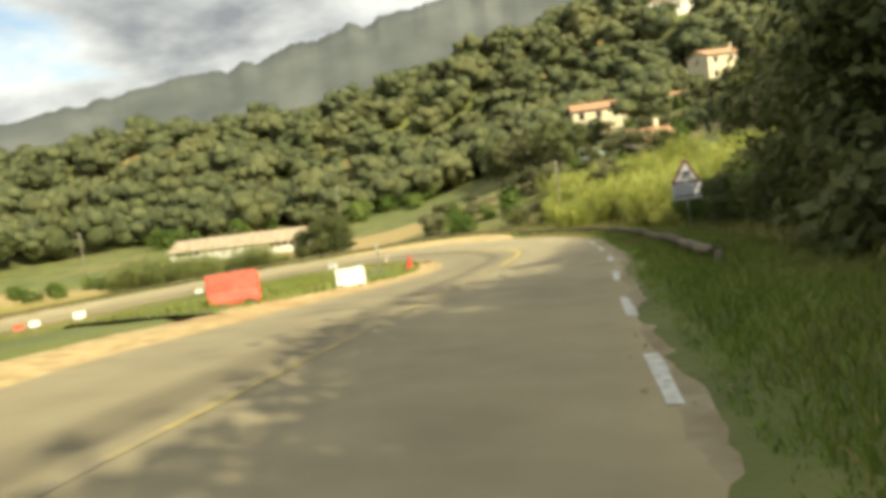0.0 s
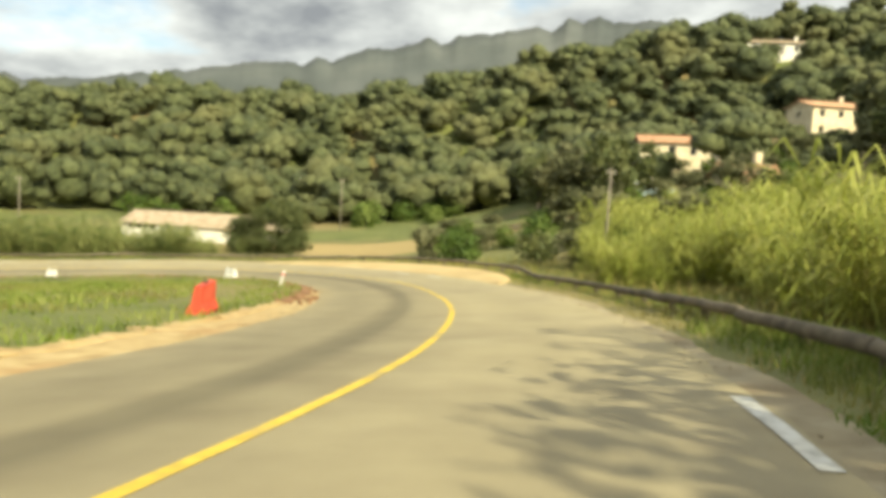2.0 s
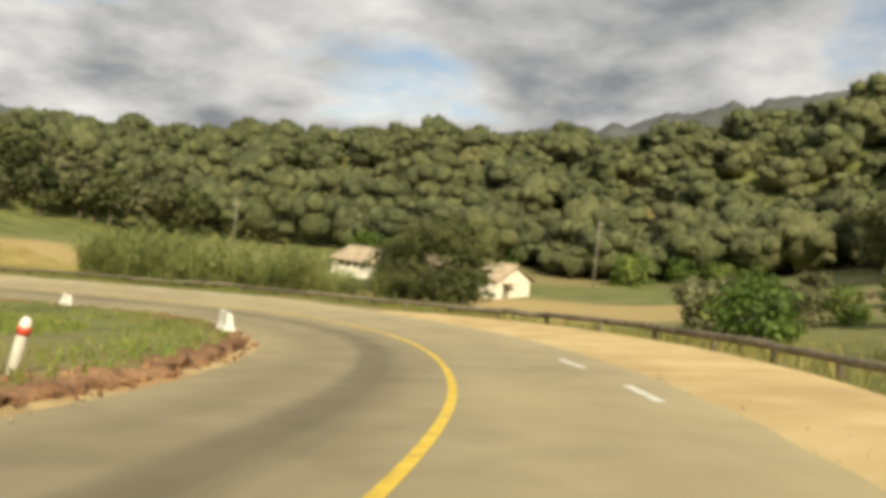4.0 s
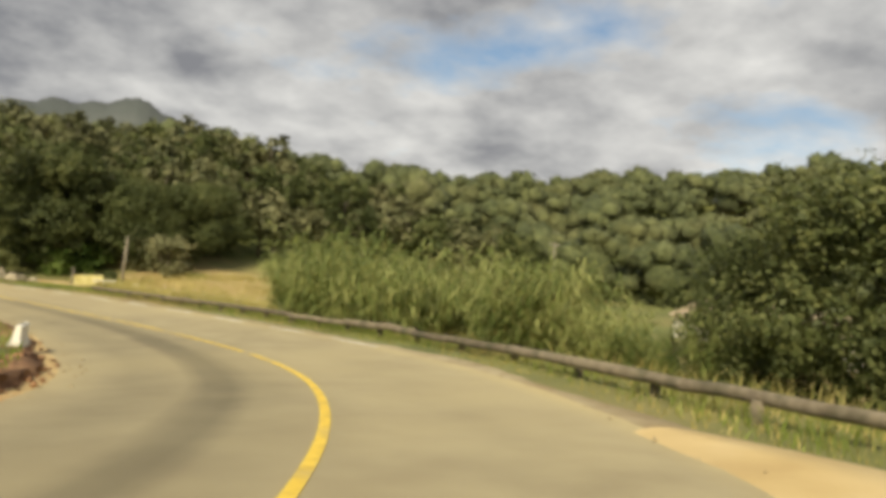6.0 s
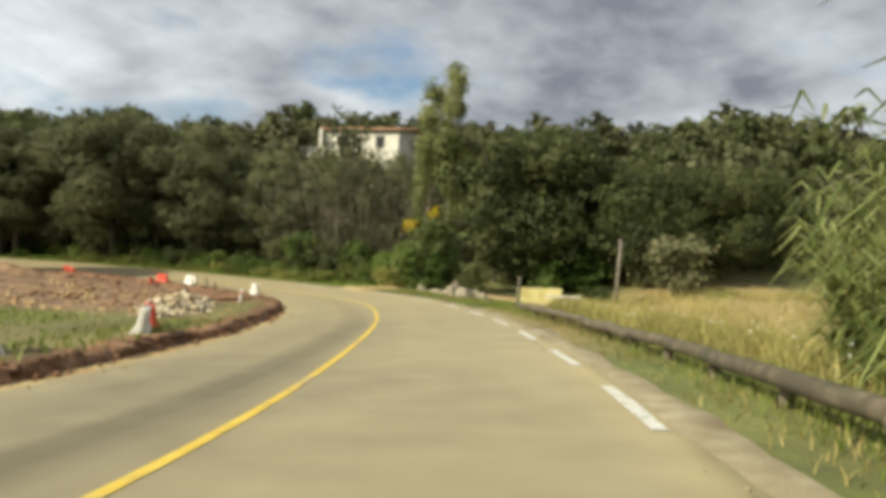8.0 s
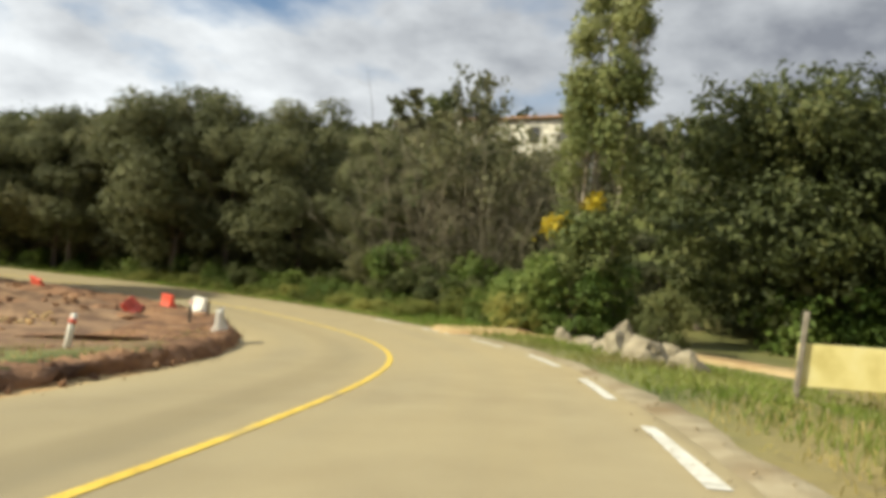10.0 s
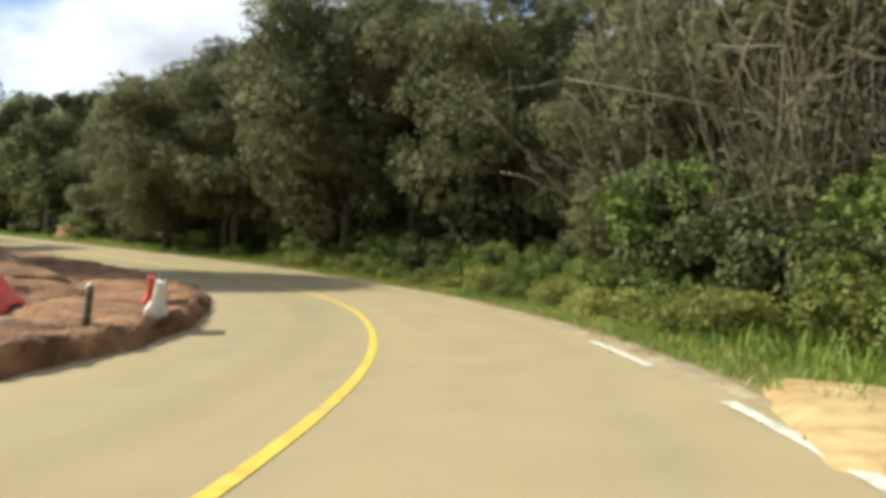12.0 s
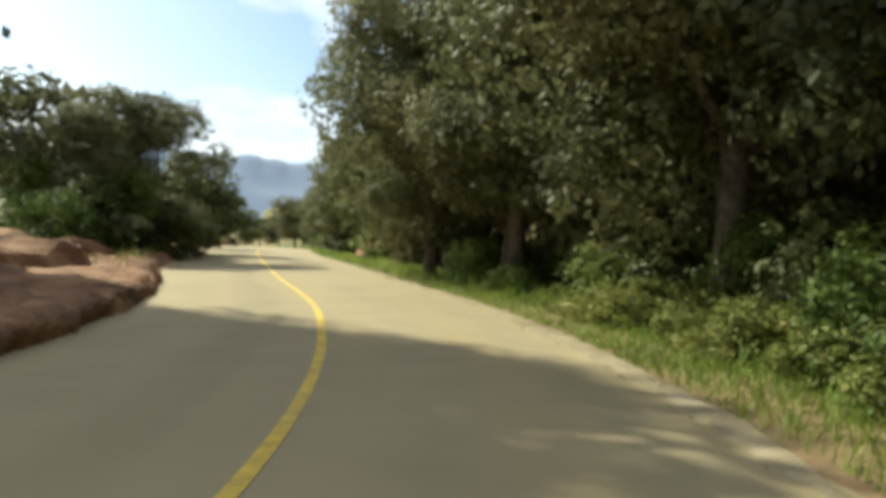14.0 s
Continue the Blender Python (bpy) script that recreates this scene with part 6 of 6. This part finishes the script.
# sandy track that leaves the road past the boulders
_t = np.linspace(0, 1, 26)[:, None]
_c = np.array([(-71.2, 69.3), (-73.6, 74.0), (-70.0, 80.5), (-62.0, 84.5)])
_cc = (1 - _t) ** 3 * _c[0] + 3 * (1 - _t) ** 2 * _t * _c[1] + 3 * (1 - _t) * _t ** 2 * _c[2] + _t ** 3 * _c[3]
_dd = unit(np.gradient(_cc, axis=0))
_nn = np.stack([_dd[:, 1], -_dd[:, 0]], 1)
_rows = []
for _o, _h in ((-1.7, -0.2), (-1.3, 0.05), (0.0, 0.08), (1.3, 0.05), (1.7, -0.2)):
    _q = _cc + _nn * _o * (1.25 - 0.35 * _t)
    _zz = np.array([spot(a, b) for a, b in _cc])
    _zz = np.maximum(_zz, np.array([spot(a, b) for a, b in _q])) if abs(_o) < 1.5 else _zz
    _rows.append(np.column_stack([_q, _zz + _h]))
_v = np.stack(_rows, 1).reshape(-1, 3)
_k = (np.arange(25)[:, None] * 5 + np.arange(4)[None]).ravel()
obj("track_sand", mesh_np("track_sand", _v, np.stack([_k, _k + 1, _k + 6, _k + 5], 1), smooth=True), M["sand"], label="sandy farm track leaving the road", category="track", kind="structure")


# ---- poles ----
def make_pole(name, height, lean, mat, label, cross=True):
    e = thing(name, Matrix.Translation((0, 0, -400)), label, "utility pole")
    h = Heap()
    h.tube([(0, 0, -0.5), (lean * 0.5, 0, height * 0.5), (lean, 0, height)], [0.10, 0.085, 0.065], 10)
    obj("shaft", h.mesh("shaft", True), mat, e)
    if cross:
        bm = bmesh.new()
        box(bm, (0.9, 0.08, 0.09), (lean, 0, height - 0.35), (0, 0, 0), 0.01)
        part("crossarm", bm, M["pole_wood"], e)
        for x in (-0.38, 0.0, 0.38):
            bm = bmesh.new()
            bmesh.ops.create_cone(bm, cap_ends=True, segments=8, radius1=0.04, radius2=0.025, depth=0.14, matrix=pose(lean + x, 0, height - 0.24))
            part("insulator", bm, M["white_plastic"], e)
    return e


POLE = make_pole("utility_pole", 8.0, 0.15, M["pole_wood"], "weathered wooden utility pole in the field")
STUB = make_pole("wooden_pole", 3.2, 0.12, M["pole_wood"], "short grey wooden pole before the wood", False)
for model, x, y, size in ((POLE, -20.7, 141.0, 1.0), (POLE, 9.0, 64.0, (-0.3 - spot(9.0, 64.0)) / 8.0), (STUB, -70.4, 85.4, 1.15), (POLE, -60.0, 122.0, 0.9), (POLE, -88.0, 150.0, 1.0)):
    c = copy_thing(model, pose(x, y, spot(x, y), 0, 0, 30))
    c.scale = (size, size, size)


# ---- buildings ----
def window_unit(parent, w, h, at, turn=0.0, frame_mat=None, sill=True):
    """A window set into a wall: dark pane, frame of four bars, and a sill."""
    win = new("window")
    win.parent = parent
    win.matrix_basis = pose(*at, 0, 0, turn)
    bm = bmesh.new()
    box(bm, (w, 0.02, h), (0, 0.03, 0))
    part("pane", bm, M["dark_glass_void"], win)
    bm = bmesh.new()
    for sx in (-1, 1):
        box(bm, (0.06, 0.06, h + 0.06), (sx * w / 2, 0, 0))
    for sz in (-1, 1):
        box(bm, (w - 0.06, 0.06, 0.06), (0, 0, sz * h / 2))
    part("frame", bm, frame_mat or M["wood_grey"], win)
    if sill:
        bm = bmesh.new()
        box(bm, (w + 0.2, 0.16, 0.06), (0, -0.05, -h / 2 - 0.07), (0, 0, 0), 0.01)
        part("sill", bm, M["render_white"], win)
    return win


def gable_roof(parent, length, depth, z, rise, over, mat, ribs, label=""):
    """Two pitched slopes with thickness, ribbed along the fall, and a ridge cap."""
    for side in (-1, 1):
        run = depth / 2 + over
        drop = rise * over / (depth / 2)
        n = ribs
        x = np.linspace(-length / 2 - over, length / 2 + over, n)
        wave = 0.03 * (np.arange(n) % 2)
        top = np.stack([x, 0 * x, z + rise + wave], 1)
        low = np.stack([x, 0 * x + side * run, z - drop + wave], 1)
        v = np.vstack([top, low, top - [0, 0, 0.14], low - [0, 0, 0.14]])
        k = np.arange(n - 1)
        q = np.vstack([np.stack([k, k + 1, n + k + 1, n + k], 1), np.stack([2 * n + k, 3 * n + k, 3 * n + k + 1, 2 * n + k + 1], 1), np.stack([n + k, n + k + 1, 3 * n + k + 1, 3 * n + k], 1)])
        e = np.array([(0, n, 3 * n, 2 * n), (n - 1, 3 * n - 1, 4 * n - 1, 2 * n - 1)])
        obj("roof", mesh_np("roof", v, np.vstack([q, e])), mat, parent, label)
    h = Heap()
    h.tube([(-length / 2 - over, 0, z + rise + 0.02), (length / 2 + over, 0, z + rise + 0.02)], [0.11, 0.11], 8)
    obj("ridge_cap", h.mesh("ridge_cap", True), mat, parent)


def wall_with_openings(parent, name, length, height, thick, openings, mat, m, gable=0.0):
    """A wall along x, pieced round its openings (x0, x1, z0, z1), with an optional gable on top."""
    bm = bmesh.new()
    xs = sorted({-length / 2, length / 2, *(o[0] for o in openings), *(o[1] for o in openings)})
    for a, b in zip(xs[:-1], xs[1:]):
        holes = sorted((o[2], o[3]) for o in openings if o[0] <= a + 1e-6 and o[1] >= b - 1e-6)
        z = 0.0
        for z0, z1 in holes + [(height, height)]:
            if z0 > z + 1e-6:
                box(bm, (b - a, thick, z0 - z), ((a + b) / 2, 0, (z + z0) / 2))
            z = max(z, z1)
    if gable:
        vs = [bm.verts.new(p) for p in ((-length / 2, -thick / 2, height), (length / 2, -thick / 2, height), (0, -thick / 2, height + gable))]
        ws = [bm.verts.new((v.co.x, thick / 2, v.co.z)) for v in vs]
        bm.faces.new(vs), bm.faces.new(ws[::-1])
        for k in range(3):
            bm.faces.new((vs[k], ws[k], ws[(k + 1) % 3], vs[(k + 1) % 3]))
    bmesh.ops.recalc_face_normals(bm, faces=bm.faces)
    ob = part(name, bm, mat, parent)
    ob.matrix_basis = m
    return ob


def build_shed():
    a, b = Vector((-24.2, 118.3)), Vector((-46.5, 123.3))
    mid, L, D, H = (a + b) / 2, (b - a).length, 6.0, 2.75
    turn = math.degrees(math.atan2(a.y - b.y, a.x - b.x))
    n = Vector((-(a.y - b.y), a.x - b.x)).normalized()
    c = mid + n * D / 2
    z = float(ground_z(np.array([-25.0]), np.array([118.0]))[0]) - 0.75
    e = thing("farm_shed", pose(c.x, c.y, z, 0, 0, turn), "long low white farm shed with a brownish roof", "shed")
    vents = [(x, x + 0.95, 1.85, 2.35) for x in (-10.4, -9.3, -8.2, -7.1, 6.2, 7.3, 8.4, 9.5)]
    wall_with_openings(e, "front_wall", L, H, 0.22, vents, M["render_white"], pose(0, -D / 2 + 0.11, 0))
    wall_with_openings(e, "back_wall", L, H, 0.22, [], M["render_white"], pose(0, D / 2 - 0.11, 0))
    wall_with_openings(e, "gable_wall", D - 0.46, H, 0.22, [(-1.9, -0.7, 0.0, 2.1)], M["render_white"], pose(L / 2 - 0.11, 0, 0, 0, 0, 90), 1.25)
    wall_with_openings(e, "gable_wall", D - 0.46, H, 0.22, [], M["render_white"], pose(-L / 2 + 0.11, 0, 0, 0, 0, 90), 1.25)
    gable_roof(e, L, D, H, 1.35, 0.35, M["roof_shed"], 90)
    bm = bmesh.new()
    box(bm, (0.06, 1.16, 2.06), (L / 2 - 0.14, -1.3, 1.03))
    part("door", bm, M["wood_grey"], e, "grey boarded door")
    bm = bmesh.new()
    box(bm, (0.7, 1.7, 0.09), (L / 2 + 0.33, -1.3, 2.28), (0, 8, 0), 0.01)
    part("canopy", bm, M["roof_shed"], e, "small canopy over the door")
    # a near-black panel closes each vent, standing for the shade inside
    for x0, x1, z0, z1 in vents:
        bm = bmesh.new()
        box(bm, (x1 - x0, 0.05, z1 - z0), ((x0 + x1) / 2, -D / 2 + 0.2, (z0 + z1) / 2))
        part("vent_shutter", bm, M["dark_glass_void"], e, "dark panel for the shade inside a vent")
    return e


build_shed()


def build_house(name, x, y, z, turn, L, D, storeys, wall, roof, label, terrace=False, rise=1.1):
    H = 2.9 * storeys
    e = thing(name, pose(x, y, z, 0, 0, turn), label, "house")
    opens, wins = [], []
    nw = max(2, int(L / 2.8))
    for s in range(storeys):
        for k in range(nw):
            cx = -L / 2 + L * (k + 0.5) / nw
            door = s == 0 and k == nw // 2
            w, h0, h1 = (1.0, 0.0, 2.15) if door else (1.0, 0.95, 2.2)
            opens.append((cx - w / 2, cx + w / 2, s * 2.9 + h0, s * 2.9 + h1))
            wins.append((cx, s * 2.9 + (h0 + h1) / 2, w, h1 - h0, door))
    wall_with_openings(e, "front_wall", L, H, 0.3, opens, wall, pose(0, -D / 2 + 0.15, 0))
    wall_with_openings(e, "back_wall", L, H, 0.3, [], wall, pose(0, D / 2 - 0.15, 0))
    for sx in (-1, 1):
        wall_with_openings(e, "gable_wall", D - 0.62, H, 0.3, [], wall, pose(sx * (L / 2 - 0.15), 0, 0, 0, 0, 90), rise - 0.15)
        window_unit(e, 0.9, 1.1, (sx * (L / 2 + 0.02), 0.0, H - 1.3), 90 * sx)
    for cx, cz, w, h, door in wins:
        if door:
            bm = bmesh.new()
            box(bm, (w - 0.04, 0.06, h - 0.02), (cx, -D / 2 + 0.12, cz))
            part("door", bm, M["wood_grey"], e, "grey wooden door")
        else:
            window_unit(e, w - 0.08, h - 0.08, (cx, -D / 2 + 0.10, cz))
    gable_roof(e, L, D, H, rise, 0.45, roof, int(L * 4))
    if not terrace:
        bm = bmesh.new()
        box(bm, (0.6, 0.6, 1.5), (L * 0.28, 0.6, H + 1.5), (0, 0, 0), 0.02)
        part("chimney", bm, wall, e)
    if terrace:
        bm = bmesh.new()
        box(bm, (4.6, 3.0, 0.2), (-L / 2 - 2.0, -D / 2 + 0.6, H - 2.9), (0, 0, 0), 0.02)
        part("terrace", bm, wall, e, "pale terrace slab")
        for k in range(3):
            bm = bmesh.new()
            box(bm, (0.32, 0.32, H - 3.0), (-L / 2 - 4.0 + 1.9 * k, -D / 2 - 0.7, (H - 3.0) / 2))
            part("pillar", bm, wall, e)
        for k in range(2):
            bm = bmesh.new()
            box(bm, (0.28, 0.28, 2.6), (-L / 2 - 4.0 + 3.8 * k, -D / 2 - 0.7, H - 1.5))
            part("pillar", bm, wall, e)
        bm = bmesh.new()
        box(bm, (4.6, 0.14, 0.75), (-L / 2 - 2.0, -D / 2 - 0.85, H - 2.4))
        part("parapet", bm, wall, e)
    bm = bmesh.new()
    box(bm, (L + 0.2, D + 0.2, 3.0), (0, 0, -1.5))
    part("plinth", bm, wall, e)
    return e


def level(x, y):
    return float(ground_z(np.array([x]), np.array([y]))[0])


build_house("hillside_house", 36, 148, level(36, 146) + 0.9, -4, 22, 8, 1, M["render_cream"], M["roof_tile"], "long cream house with a clay-tile roof on the hillside")
build_house("hillside_house", 62, 170, level(62, 169) + 0.4, 14, 11, 8, 2, M["render_cream"], M["roof_tile"], "two-storey cream house with a clay-tile roof among trees")
build_house("hillside_house", 93, 184, level(93, 182) + 0.3, 12, 11, 8, 1, M["render_white"], M["roof_shed"], "white house with a dark roof above the trees")
build_house("hillside_house", 67, 214, level(67, 212) + 0.2, 0, 16, 8, 1, M["render_white"], M["roof_shed"], "white house with a flat-looking roof high on the hill")
build_house("roadside_house", -105, 65.6, -2.7, 74, 8, 7, 2, M["render_white"], M["roof_tile"], "white two-storey house with a terrace behind the trees", True, 0.5)
build_house("hillside_cottage", 24.5, 92.5, level(24.5, 92.5) - 1.3, 10, 4.6, 4, 1, M["render_cream"], M["roof_tile"], "small cottage with an orange tile roof")


def build_van(x, y, z, turn):
    e = thing("parked_van", pose(x, y, z, 0, 0, turn), "pale blue-white parked van on the slope", "van")
    bm = bmesh.new()
    box(bm, (4.8, 1.8, 0.9), (0, 0, 0.75), (0, 0, 0), 0.12)
    box(bm, (3.9, 1.7, 0.75), (-0.4, 0, 1.5), (0, 0, 0), 0.15)
    part("body", bm, M["steel_blue"], e)
    bm = bmesh.new()
    box(bm, (3.5, 1.74, 0.42), (-0.35, 0, 1.55), (0, 0, 0), 0.05)
    part("window_band", bm, M["dark_glass_void"], e)
    for wx in (-1.5, 1.5):
        for wy in (-0.82, 0.82):
            bm = bmesh.new()
            bmesh.ops.create_cone(bm, cap_ends=True, segments=18, radius1=0.34, radius2=0.34, depth=0.22, matrix=pose(wx, wy, 0.34, 90))
            part("wheel", bm, M["rubber"], e)
    return e


build_van(20.5, 112.5, level(20.5, 112.5), 8)

# oaks before the roadside house
for _x, _y, _top in ((-96.5, 65.5, -0.2), (-97.5, 69.0, 0.4), (-98.5, 62.5, 0.8)):
    tree_of_height(NEAR[1], _x, _y, _top - level(_x, _y), _x, "oaks before the house")

# the first copies stand far below the ground only as models
for _m in NEAR + CLOSE + MID + FINE + SHRUB + DEAD + CANE + DRY_CANE + [YELLOW, POPLAR, DENSE, RED_B, WHITE_B, WHITE_POST, DARK_POST, GREY_POST, CONE, POLE, STUB]:
    for _o in (*_m.children_recursive, _m):
        bpy.data.objects.remove(_o)
